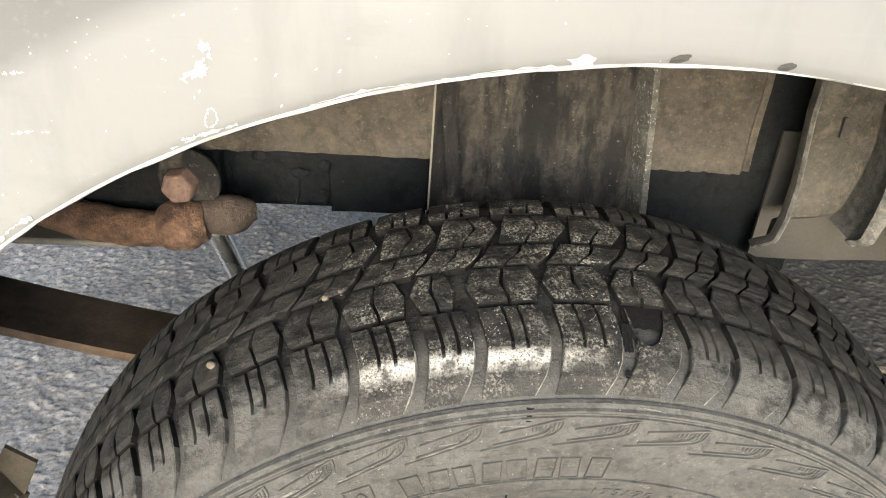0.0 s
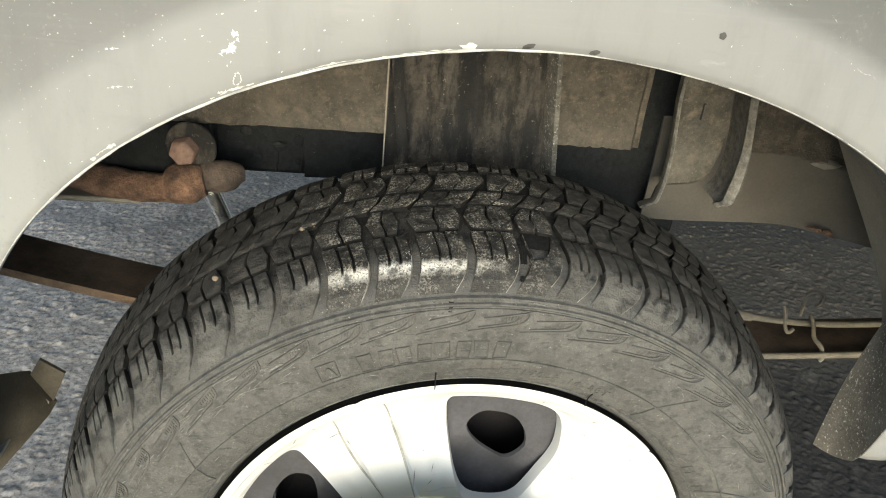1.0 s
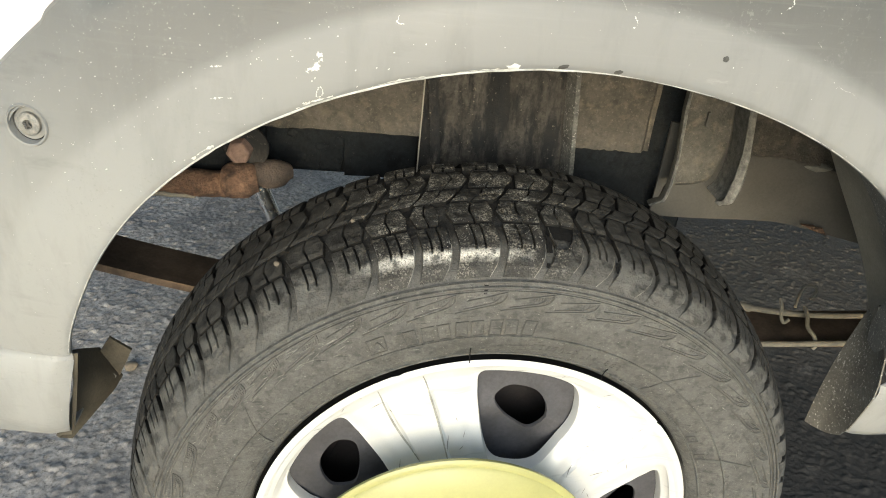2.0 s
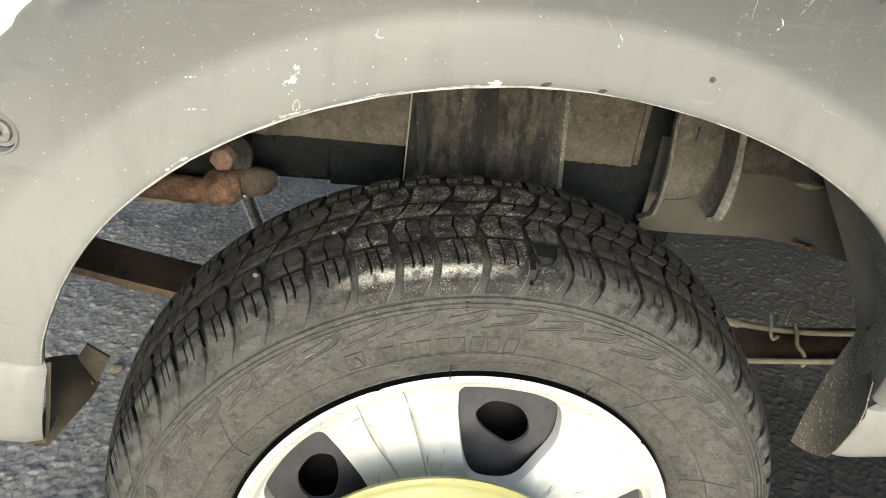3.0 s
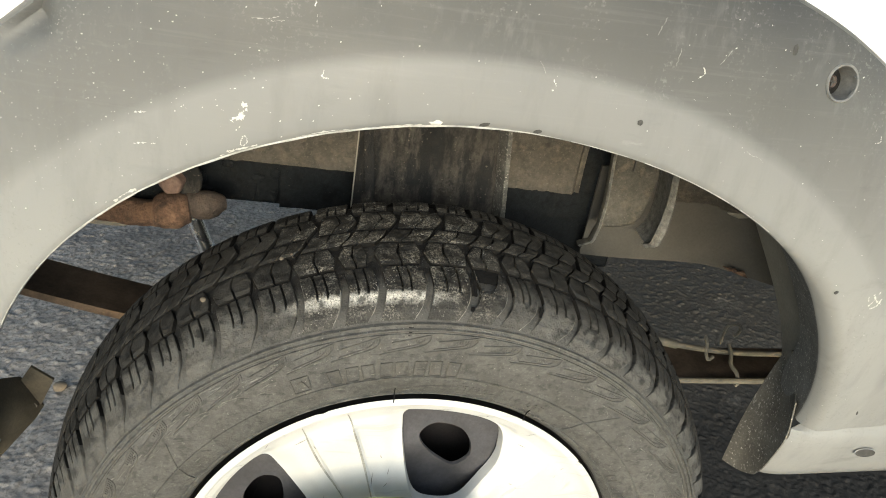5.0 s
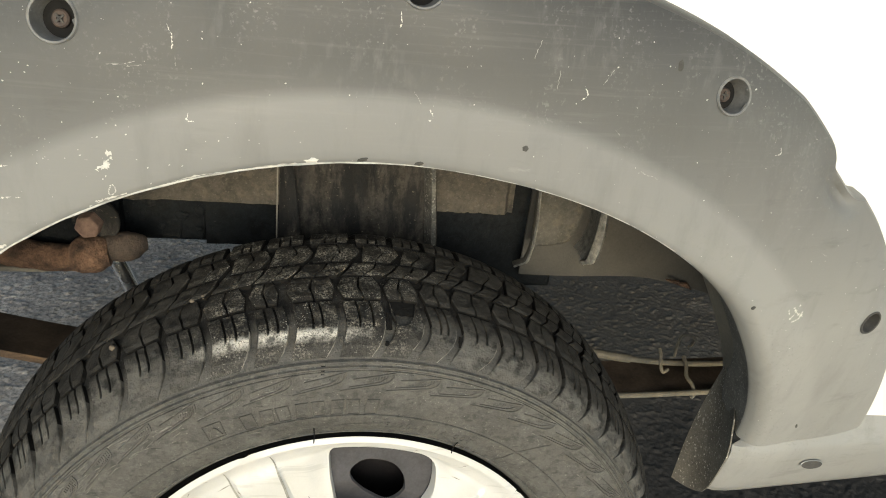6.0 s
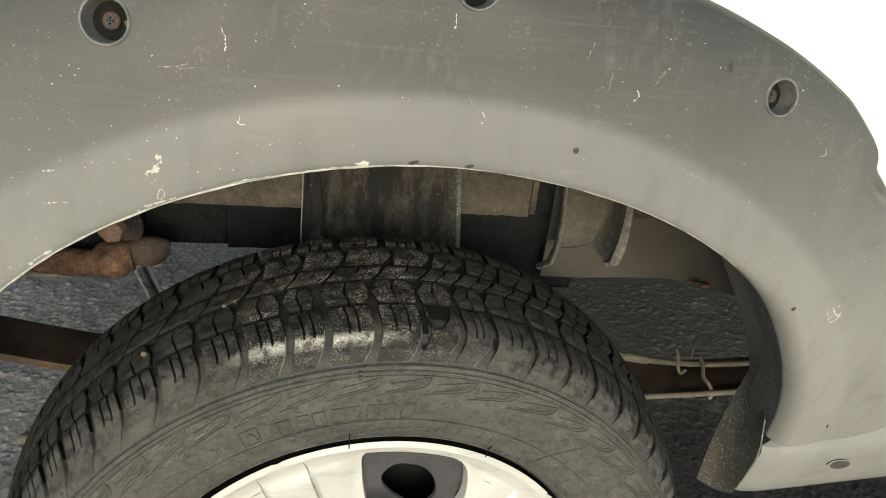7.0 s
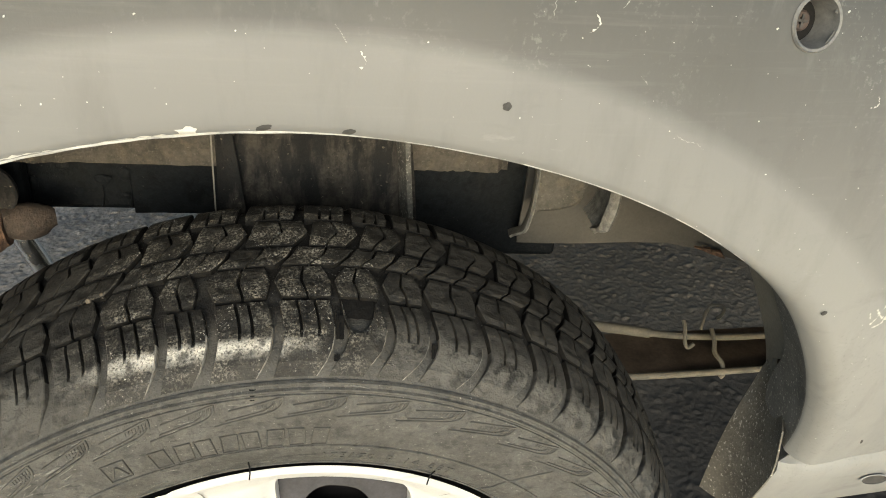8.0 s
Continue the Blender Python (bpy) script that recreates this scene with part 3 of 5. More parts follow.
def build_scuff(phi, d, w, h, seed, mat=None, turn=0.0, name="scuff"):
    """A thin ragged patch on the flare, w along it and h across; none over a screw opening."""
    if any(math.hypot(radians(phi - p) * (0.3 + d), d - q) < r + 0.004 for p, q, r in SCREWS):
        return
    rnd = random.Random(seed)
    n = 16
    bm = bmesh.new()
    pts = []
    for k in range(n):
        a = 2 * math.pi * k / n
        q = (0.85 + 0.25 * rnd.random()) if name == "nick" else 0.55 + 0.6 * rnd.random()
        u, v = math.cos(a) * w * q / 2, math.sin(a) * h * q / 2
        u, v = u * math.cos(turn) - v * math.sin(turn), u * math.sin(turn) + v * math.cos(turn)
        pts.append((u, v))
    c = bm.verts.new(flare_at(phi, d, 0.0007))
    vs = [bm.verts.new(flare_at(phi + math.degrees(u / (0.3 + d)), max(0.0, d + v), 0.0004)) for u, v in pts]
    for k in range(n):
        bm.faces.new((c, vs[k], vs[(k + 1) % n]))
    part(name, bm, mat or M_CHIP, flare, smooth=False)


def build_rub(points, width, seed):
    """A thin pale squiggle rubbed into the flare along (phi, d) points."""
    cs = spline([(p[0], p[1], 0) for p in points], 6 * len(points))
    rows = []
    for i, c in enumerate(cs):
        dv = cs[min(i + 1, len(cs) - 1)] - cs[max(i - 1, 0)]
        t = Vector((radians(dv.x) * (0.3 + c.y), dv.y)).normalized()
        w = width * 0.6 * max(0.0, -0.12 + 1.7 * abs(noise.noise((i * 0.55, seed * 3.7, 0.3)))) / 2
        c = c + Vector((0.12 * noise.noise((i * 0.6, seed, 7)), 0.0006 * noise.noise((i * 0.8, seed, 9)), 0))
        a = (c.x - math.degrees(-t.y * w / (0.3 + c.y)), c.y - t.x * w)
        b = (c.x + math.degrees(-t.y * w / (0.3 + c.y)), c.y + t.x * w)
        rows.append([flare_at(a[0], max(0, a[1]), 0.0005), flare_at(b[0], max(0, b[1]), 0.0005)])
    part("scuff", grid(rows), M_THINRUB if width < 0.0016 else M_CHIP, flare, smooth=False)


# rubs from the rear foot round to the front one
RUBS_REAR = [([(-60, 0.04), (-61.5, 0.043)], 0.0005),
    ([(-56, 0.03), (-58.5, 0.033)], 0.0005),
    ([(-41.5, 0.0022), (-40.0, 0.003), (-38.6, 0.0024)], 0.0046),
    ([(-35.8, 0.0249), (-35.2, 0.0238), (-34.7, 0.0226)], 0.0028),
    ([(-34.4, 0.0215), (-34.0, 0.0203)], 0.0017),
    ([(-34.1, 0.0393), (-33.6, 0.0380), (-33.1, 0.0369)], 0.0032),
    ([(-29.0, 0.0016), (-27.0, 0.0022), (-25.0, 0.0018)], 0.0026),
    ([(-25.8, 0.0090), (-25.7, 0.0067), (-26.0, 0.0042), (-26.5, 0.0039), (-26.4, 0.0064), (-25.9, 0.0088)], 0.0019),
    ([(-28.2, 0.0031), (-27.4, 0.0026), (-26.5, 0.0022)], 0.0032),
    ([(-24.9, 0.0251), (-24.5, 0.0242), (-24.6, 0.0222), (-25.1, 0.0212), (-25.4, 0.0203)], 0.0060),
    ([(-25.1, 0.0205), (-25.2, 0.0185), (-25.7, 0.0181), (-26.0, 0.0195), (-26.4, 0.0182)], 0.0060)]
RUBS_LOW = [([(-21.6, 0.066), (-20.4, 0.064), (-19.4, 0.064)], 0.0014),
    ([(-21.0, 0.0012), (-18, 0.0018), (-15.5, 0.0012)], 0.0022),
    ([(-20.2, 0.0625), (-19.0, 0.0615)], 0.0012),
    ([(-16.8, 0.0345), (-17.1, 0.031), (-16.6, 0.03)], 0.002),
    ([(-16.4, 0.063), (-16.6, 0.058)], 0.0012),
    ([(-16.3, 0.078), (-16.2, 0.072), (-16.5, 0.066)], 0.0022),
    ([(-14, 0.001), (-10, 0.0014), (-7, 0.001)], 0.0018),
    ([(0.9, 0.079), (1.0, 0.0735), (0.9, 0.071)], 0.0026),
    ([(2.6, 0.04), (3.1, 0.0365), (3.3, 0.0345)], 0.0014),
    ([(4.2, 0.032), (4.6, 0.0285), (4.3, 0.026)], 0.0022),
    ([(12.2, 0.078), (12.0, 0.068)], 0.0008),
    ([(14.5, 0.066), (14.8, 0.056)], 0.0008)]
RUBS_TOP = [([(17.0, 0.062), (17.6, 0.058), (17.2, 0.054)], 0.002),
    ([(18.8, 0.075), (18.5, 0.066)], 0.0009),
    ([(21.5, 0.046), (22.2, 0.044)], 0.0012),
    ([(26.0, 0.031), (26.8, 0.0305), (27.6, 0.0315), (28.4, 0.0305)], 0.0012),
    ([(36.5, 0.086), (36.9, 0.083), (36.6, 0.08)], 0.002),
    ([(49.5, 0.066), (50.5, 0.069)], 0.0012),
    ([(54.0, 0.032), (54.8, 0.031)], 0.0030),
    ([(54.2, 0.036), (55.4, 0.037), (56.4, 0.04)], 0.0045),
    ([(54.4, 0.041), (55.2, 0.034), (55.4, 0.03)], 0.0045),
    ([(55.6, 0.041), (56.2, 0.036), (56.0, 0.031)], 0.0050),
    ([(62.5, 0.03), (63.6, 0.031)], 0.001),
    ([(68.0, 0.05), (69.0, 0.052)], 0.0009)]
RUBS = RUBS_REAR + RUBS_LOW + RUBS_TOP
for k, (pts, w) in enumerate(RUBS):
    build_rub(pts, w, k)
build_scuff(-6.7, 0.0022, 0.009, 0.0045, 3)
build_scuff(-25.5, 0.0192, 0.0050, 0.0030, 9, turn=0.5)
build_scuff(-24.6, 0.0243, 0.0034, 0.0022, 11, turn=0.2)
for k, (p, d) in enumerate(((-24.9, 0.0338), (-22.5, 0.031), (-27.0, 0.028), (-18.0, 0.0167), (-22.4, 0.0034), (-20.0, 0.0108), (-18.9, 0.0088), (-22.0, 0.0120), (-25.9, 0.0140), (-26.3, 0.0130))):
    build_scuff(p, d, 0.0014, 0.0007, 40 + k, turn=0.1 * k)
rnd = random.Random(4)
for k in range(230):
    s = 0.0003 + 0.0007 * rnd.random() ** 4
    build_scuff(rnd.uniform(-75, 75), rnd.uniform(0.004, 0.112), s * rnd.uniform(1, 1.6), s, 200 + k, turn=rnd.uniform(0, 3))
for k in range(230):
    s = 0.0003 + 0.0005 * rnd.random() ** 3
    build_scuff(rnd.gauss(-38, 9), rnd.uniform(0.03, 0.105), s * rnd.uniform(1, 1.6), s, 900 + k, turn=rnd.uniform(0, 3))
for k, (p, d, w, h) in enumerate(((-1.7, 0.0024, 0.006, 0.0026), (4.0, 0.0024, 0.005, 0.0026), (14.0, 0.0215, 0.0036, 0.0034), (23.9, 0.0925, 0.0035, 0.007), (50.3, 0.0115, 0.003, 0.0035), (78, 0.04, 0.006, 0.002))):
    build_scuff(p, d, w, h, 500 + k, M_DARKCHIP, 0.3, "nick")


def flare_frame(phi, d):
    """A pose on the flare: z outwards, x along it."""
    o = flare_at(phi, d)
    u = (flare_at(phi + 0.5, d) - flare_at(phi - 0.5, d)).normalized()
    v = (flare_at(phi, d + 0.002) - flare_at(phi, d - 0.002)).normalized()
    n = u.cross(v).normalized()
    if n.y > 0:
        n = -n
    v = n.cross(u)
    m = Matrix((u, v, n)).transposed().to_4x4()
    m.translation = o
    return m


def turned(profile, m, steps=28):
    """Turns (r, h) pairs about the z axis of a pose."""
    rows = []
    for i in range(steps):
        a = 2 * math.pi * i / steps
        rows.append([m @ Vector((r * math.cos(a), r * math.sin(a), h)) for r, h in profile])
    return grid(rows, closed_u=True)


def build_screw_hole(phi, d, r, label, filled=False):
    m = flare_frame(phi, d)
    deep = -0.0035 if filled else -0.0115
    # pale wall; the near-black floor puts the recess's shade into the colour
    part("screw_recess", turned([(r + 0.0016, 0.0002), (r + 0.0010, 0.0010), (r, 0.0007), (r * 0.97, -0.001), (r * (0.92 if filled else 0.86), deep)], m), M_DARKCHIP if r < 0.009 else (M_FLARE if filled else M_RECESS), flare, label)
    part("recess_floor", turned([(r * 0.86, deep + 0.0002), (r * 0.3, deep - 0.0004), (0.0001, deep - 0.0004)], m), M_FLARE if filled else M_GROOVE, flare)
    z, k = deep + 0.0002, 0.62 if filled else 0.42
    part("screw", turned([(r * k, z), (r * k, z + 0.0022), (r * k * 0.8, z + 0.003), (r * k * 0.4, z + 0.0028), (r * k * 0.3, z + 0.0006), (0.0001, z + 0.0006)], m, 20), M_RIDGE if filled else M_SOCKET, flare, "cross-head screw deep in its recess")
    part("slot", merge(*[turned_box(m @ pose(0, 0, z + 0.0031, 0, 0, a), r * 0.5, r * 0.11) for a in (20, 110)]), M_DARKCHIP, flare)


def turned_box(m, length, width):
    bm = bmesh.new()
    bmesh.ops.create_cube(bm, size=1, matrix=m @ Matrix.Diagonal((length, width, 0.0006, 1)))
    return bm


for k, (phi, d, r) in enumerate(SCREWS):
    build_screw_hole(phi, d, r, "screw with a round collar in the flare" if k == 4 else "round screw recess in the flare", k == 4)


# ---- body sides and underside ----
def body_y(z):
    return -0.024 + 0.040 * max(0.0, (0.84 - z) / 0.37) ** 2


def build_side():
    rows = []
    n = 120
    for i in range(n + 1):
        phi = -84 + 168 * i / n
        s, c = math.sin(radians(phi)), math.cos(radians(phi))
        lim = min((1.15 - ARCH.z) / max(c, 1e-6), (1.9 if s > 0 else 0.75) / max(abs(s), 1e-6))
        row = []
        for k in range(13):
            r = 0.388 + (lim - 0.388) * (k / 12) ** 1.6
            x, z = r * s, ARCH.z + r * c
            row.append((x, body_y(z) + 0.02 * smooth01(0.3, 0.8, abs(x)), z))
        rows.append(row)
    return part("side_panel", thick(grid(rows), 0.0012), M_PAINT, car, "glossy cream-white painted side panel")


build_side()
# unseen panels, added to keep light off the ground under the car
part("unseen_rear", block(-0.752, -0.735, -0.02, 1.62, 0.52, 1.15), M_PAINT, car)
part("unseen_far_side", block(-0.73, 1.9, 1.60, 1.62, 0.34, 1.15), M_PAINT, car)
part("unseen_floor", block(-0.73, 1.9, 0.30, 1.595, 0.62, 0.66), M_RAIL, car)
part("unseen_front", block(1.9, 1.92, -0.0, 1.6, 0.22, 1.15), M_PAINT, car)
part("unseen_top", block(-0.73, 1.9, -0.0, 1.6, 1.10, 1.13), M_PAINT, car)


def build_sill(side, name, label):
    """Lower cladding beside the wheel, from the flare's foot outwards; side +1 forwards, -1 rearwards."""
    prof = [(0.030, 0.489), (0.010, 0.484), (0.004, 0.470), (-0.0045, 0.4625), (-0.0055, 0.455), (-0.001, 0.440), (0.006, 0.420), (0.0125, 0.402), (0.020, 0.391), (0.034, 0.386), (0.06, 0.384)]
    if side < 0:
        prof = [(0.035, 0.470), (0.008, 0.4695), (-0.004, 0.466), (-0.0075, 0.461), (-0.0065, 0.440), (-0.002, 0.415), (0.006, 0.390), (0.014, 0.372), (0.026, 0.361), (0.04, 0.359), (0.06, 0.358)]
    rows = []
    length = 1.55 if side > 0 else 0.43
    for i in range(41):
        u = (i / 40) ** 1.5 * length
        row = []
        for y, z in prof:
            foot = (0.3110 if side > 0 else 0.3085) + (0.47 - z) * (0.10 if side > 0 else 0.235) + 0.035 * (smooth01(0.463, 0.474, z) if side > 0 else smooth01(0.465, 0.4697, z))
            draw = 0.10 * min(u, 0.3) + (0.006 * math.exp(-u / 0.008) if i < 4 else 0)
            row.append((side * (foot + u), y + draw, z))
        rows.append(row)
    return part(name, thick(grid(rows), 0.0025), M_FLARE, car, label)


sill = build_sill(1, "sill_cladding", "grey plastic sill cladding with an oval hole")
corner = build_sill(-1, "bumper_corner", "grey plastic bumper corner behind the wheel")


def oval_hole(x, z, w, h, y, parent):
    rows = []
    # dark disc proud of the sill stands in for the shade of a hole
    for k, (s, d) in enumerate(((1.10, -0.0007), (1.0, -0.0012), (0.93, -0.0006), (0.6, -0.0003), (0.01, -0.0003))):
        rows.append([(x + w / 2 * s * math.cos(2 * math.pi * i / 24), y + d, z + h / 2 * s * math.sin(2 * math.pi * i / 24)) for i in range(24)])
    part("hole_rim", grid(rows[:2], closed_v=True), M_FLARE, parent)
    part("hole", grid(rows[1:], closed_v=True), M_DARKCHIP, parent, "dark oval disc standing in for a hole")


oval_hole(0.394, 0.437, 0.019, 0.009, 0.0055, sill)


# ---- wheel ----
CROWN = [(-0.0155, 0.2640), (-0.0138, 0.2672), (-0.011, 0.2704), (-0.007, 0.2736), (-0.002, 0.2770), (0.004, 0.2803), (0.012, 0.2838), (0.020, 0.2866), (0.030, 0.2892), (0.042, 0.2914), (0.055, 0.2932),
         (0.070, 0.2947), (0.088, 0.2958), (0.105, 0.2955), (0.118, 0.2930), (0.1285, 0.2882), (0.1345, 0.2832), (0.1390, 0.2780), (0.1425, 0.2730), (0.1448, 0.2660)]
CY, CR = [p[0] for p in CROWN], [p[1] for p in CROWN]
TOE = pose(0, 0, 0, 0, 0, 2.2)         # the wheel is turned in a little at its front


def crown(y, sink=0.0):
    """Radius of the tread surface at y and a point sunk below it."""
    r = float(np.interp(y, CY, CR))
    slope = (float(np.interp(y + 0.001, CY, CR)) - float(np.interp(y - 0.001, CY, CR))) / 0.002
    k = 1 / math.hypot(1, slope)
    return y + sink * slope * k, r - sink * k


def groove_depth(y):
    return 0.0030 * smooth01(-0.0125, 0.004, y) * (1 - smooth01(0.130, 0.1415, y)) + 0.0013


WALL_OUT = [(0.020, 0.1872), (0.010, 0.1880), (0.004, 0.1890), (0.0005, 0.1897), (-0.0045, 0.1930), (-0.0095, 0.1990), (-0.0135, 0.2080), (-0.0150, 0.2160), (-0.0162, 0.2210), (-0.0170, 0.2300), (-0.0178, 0.2400), (-0.0177, 0.2500), (-0.0170, 0.2570), (-0.0164, 0.2610)]
floor_line = [crown(y, groove_depth(y)) for y in np.linspace(-0.0152, 0.1445, 60)]
WALL_IN = [(0.1305 - y, r) for y, r in reversed(WALL_OUT)]
WHEEL = Vector((-0.0010, 0, 0.2905))
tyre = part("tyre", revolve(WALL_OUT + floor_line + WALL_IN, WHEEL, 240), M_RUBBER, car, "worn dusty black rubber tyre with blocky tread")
tyre.matrix_basis = TOE

# angles of the cross grooves; tyre pitches vary round the wheel
rnd = random.Random(11)
GROOVES = [-45.7, -40.1, -34.0, -27.3, -21.1, -14.6, -9.2, -2.2, 4.5, 9.9, 15.0, 21.8, 28.6]
while GROOVES[-1] < 304:
    GROOVES.append(GROOVES[-1] + rnd.choice((5.2, 5.8, 6.7)))
GROOVES = [g for g in GROOVES if g < -45.7 + 354.5] + [-45.7 + 360]


def block_mesh(row, width, bite=False, edge_lit=False, kind=0):
    """One tread block, width degrees long, about angle 0 at its first groove."""
    v0, v1, gap, first, last, sipes, sipe_from, sipe_to = ROWS_OF_TREAD[row]
    rough = random.Random(row * 97 + int(width * 10) + kind * 7)
    skew = [rough.uniform(-0.25, 0.25) for _ in range(4)]
    sipes = () if bite else [s + rough.uniform(-0.04, 0.04) for s in sipes]
    us = [gap / 2, gap / 2, gap / 2 + 0.12]
    cut = [0, 1, 1]
    for s in sipes:
        c = gap / 2 + (width - gap) * s
        us += [c - 0.18, c - 0.17, c + 0.17, c + 0.18]
        cut += [1, 2, 2, 1]
    if bite:
        us += list(np.linspace(gap / 2 + 0.3, width - gap / 2 - 0.3, 12))
        cut += [1] * 12
    us += [width - gap / 2 - 0.12, width - gap / 2, width - gap / 2]
    cut += [1, 1, 0]
    n = 7 if row in (0, 4) else 6
    vs = [0, 0] + [k / n for k in range(1, n)] + [1, 1]
    hs = [0] + [1] * (n + 1) + [0]
    bm = bmesh.new()
    rows = []
    for u, cu in zip(us, cut):
        line = []
        for j, (v, hv) in enumerate(zip(vs, hs)):
            y = v0 + (v1 - v0) * v
            if bite:
                # the top of the block is torn out in a half-round
                y -= (v1 - v0) * smooth01(0.35, 1, v) * 0.50 * math.sqrt(max(0.0, 1 - ((u - width * 0.47) / (width * 0.36)) ** 2))
            depth = groove_depth(y) + 0.0006
            top = 0.00035 * noise.noise((u * 2.1, v * 7, row * 9 + width))
            edge = (j in (1, len(vs) - 2)) or (cu == 1 and u in (us[1], us[-2]))
            sink = depth if cu == 0 or hv == 0 else (depth * 0.75 if cu == 2 and sipe_from <= v <= sipe_to else (0.0007 + 0.5 * abs(top) if edge else top))
            along = (u - us[0]) / (us[-1] - us[0])
            head = float(np.interp(v, [q[0] for q in first], [q[1] for q in first])) + (skew[0] * (1 - v) + skew[1] * v) * (row > 0)
            tail = float(np.interp(v, [q[0] for q in last], [q[1] for q in last])) + (skew[2] * (1 - v) + skew[3] * v) * (row > 0)
            if row == 0:
                head, tail = (head * 1.4, tail * 1.4) if kind >= 3 else (head * 0.8, tail * 0.8)
            off = head + (tail - head) * along + 4 * along * (1 - along) * SIPE_BEND[row] * max(0.0, 1 - abs(v - 0.55) / 0.4)
            # rounded corners, and a torn corner on one block
            corner = 0.10 * (max(0, 1 - min(v, 1 - v) / 0.16)) ** 2 if row else 0.10 * max(0, 1 - (1 - v) / 0.16) ** 2
            if u <= us[2]:
                off += corner
            elif u >= us[-3]:
                off -= corner + (0.7 * max(0.0, 1 - v / 0.26) ** 2 if row == 0 else 0)
            yy, rr = crown(y, sink)
            a = radians(u + off)
            line.append(bm.verts.new((rr * math.sin(a), yy, rr * math.cos(a))))
        rows.append(line)
    for i in range(len(rows) - 1):
        for j in range(len(vs) - 1):
            f = bm.faces.new((rows[i][j], rows[i + 1][j], rows[i + 1][j + 1], rows[i][j + 1]))
            wall = cut[i] == 0 or cut[i + 1] == 0 or hs[j] == 0 or hs[j + 1] == 0
            slit = cut[i] == 2 and cut[i + 1] == 2 and sipe_from <= vs[j] and vs[j + 1] <= sipe_to
            brink = row == 0 and i in (len(rows) - 3, len(rows) - 2) and vs[j + 1] < 0.62
            f.material_index = 1 if slit else (3 if brink and edge_lit else (2 if wall and (row or vs[j] > 0.48) else 0))
    me = bpy.data.meshes.new("tread_block")
    bmesh.ops.recalc_face_normals(bm, faces=bm.faces)
    bm.to_mesh(me)
    bm.free()
    for m in (M_TREAD, M_GROOVE, M_TREADWALL, M_EDGELIGHT):
        me.materials.append(m)
    return me


# y from, y to, gap in degrees, lean of the first and of the last edge, sipes and their stretch
SHOULDER_LEAN = [(0, -0.95), (0.08, -0.6), (0.22, 0.1), (0.38, 0.55), (0.62, 0.65), (1, 0)]
SIPE_BEND = (0.0, -0.35, 0.2, 0.55, 0.0)
FAR_LEAN = [(0, -0.1), (0.5, 0.2), (0.75, 0.2), (1, -1.2)]
ROWS_OF_TREAD = [
    (-0.0140, 0.0252, 1.15, SHOULDER_LEAN, SHOULDER_LEAN, (0.36, 0.66), 0.55, 1.0),
    (0.0280, 0.0512, 0.80, [(0, 0.35), (0.5, -0.40), (1, 0.50)], [(0, -0.25), (0.5, -0.05), (1, -0.75)], (0.52,), 0.0, 1.0),
    (0.0532, 0.0690, 0.5, [(0, -0.9), (0.5, 0.4), (1, 1.1)], [(0, -0.9), (0.5, 0.4), (1, 1.1)], (0.5,), 0.0, 1.0),
    (0.0712, 0.0968, 0.80, [(0, -0.5), (0.5, 0.0), (1, 0.45)], [(0, -1.2), (0.5, 0.3), (1, -0.3)], (0.5,), 0.0, 1.0),
    (0.0990, 0.1420, 0.95, FAR_LEAN, FAR_LEAN, (0.38, 0.68), 0.05, 0.42),
]
made = {}
spare = bmesh.new()
for row in range(5):
    for k in range(len(GROOVES) - 1):
        a, b = GROOVES[k], GROOVES[k + 1]
        if row >= 3:
            c = GROOVES[k + 2] if k + 2 < len(GROOVES) else GROOVES[1] + 360
            a, b = (a + b) / 2 + (0.6 if row == 3 else -0.4), (b + c) / 2 + (0.6 if row == 3 else -0.4)
        if row == 2:
            a, b = a + 1.4, b + 1.4
        if row == 1 and abs(b + 9.2) < 0.01:        # rubber torn away beside this block
            b -= 1.0
        key = (row, round(b - a, 1), False, False, k % 3)
        if row == 0 and abs(a - 4.5) < 0.01:
            key = (row, round(b - a, 1), True, True, 3)
        elif row == 0:
            key = (row, round(b - a, 1), False, -22 < a < 16, k % 3 + (3 if 4 < a < 180 else 0))
        if key not in made:
            made[key] = block_mesh(*key)
        turn = (a + 180) % 360 - 180
        if -95 < turn < 95:
            ob = new("tread_block", made[key])
            ob.parent = tyre
            ob.matrix_basis = pose(WHEEL.x, WHEEL.y, WHEEL.z, 0, turn, 0)
        else:
            n0 = len(spare.verts)
            spare.from_mesh(made[key])
            spare.verts.ensure_lookup_table()
            m = pose(WHEEL.x, WHEEL.y, WHEEL.z, 0, turn, 0)
            for v in spare.verts[n0:]:
                v.co = m @ v.co
rest = tagged(part("tread_blocks", spare, M_TREAD, tyre, smooth=False), kind="stuff")
for m in (M_GROOVE, M_TREADWALL, M_EDGELIGHT):
    rest.data.materials.append(m)


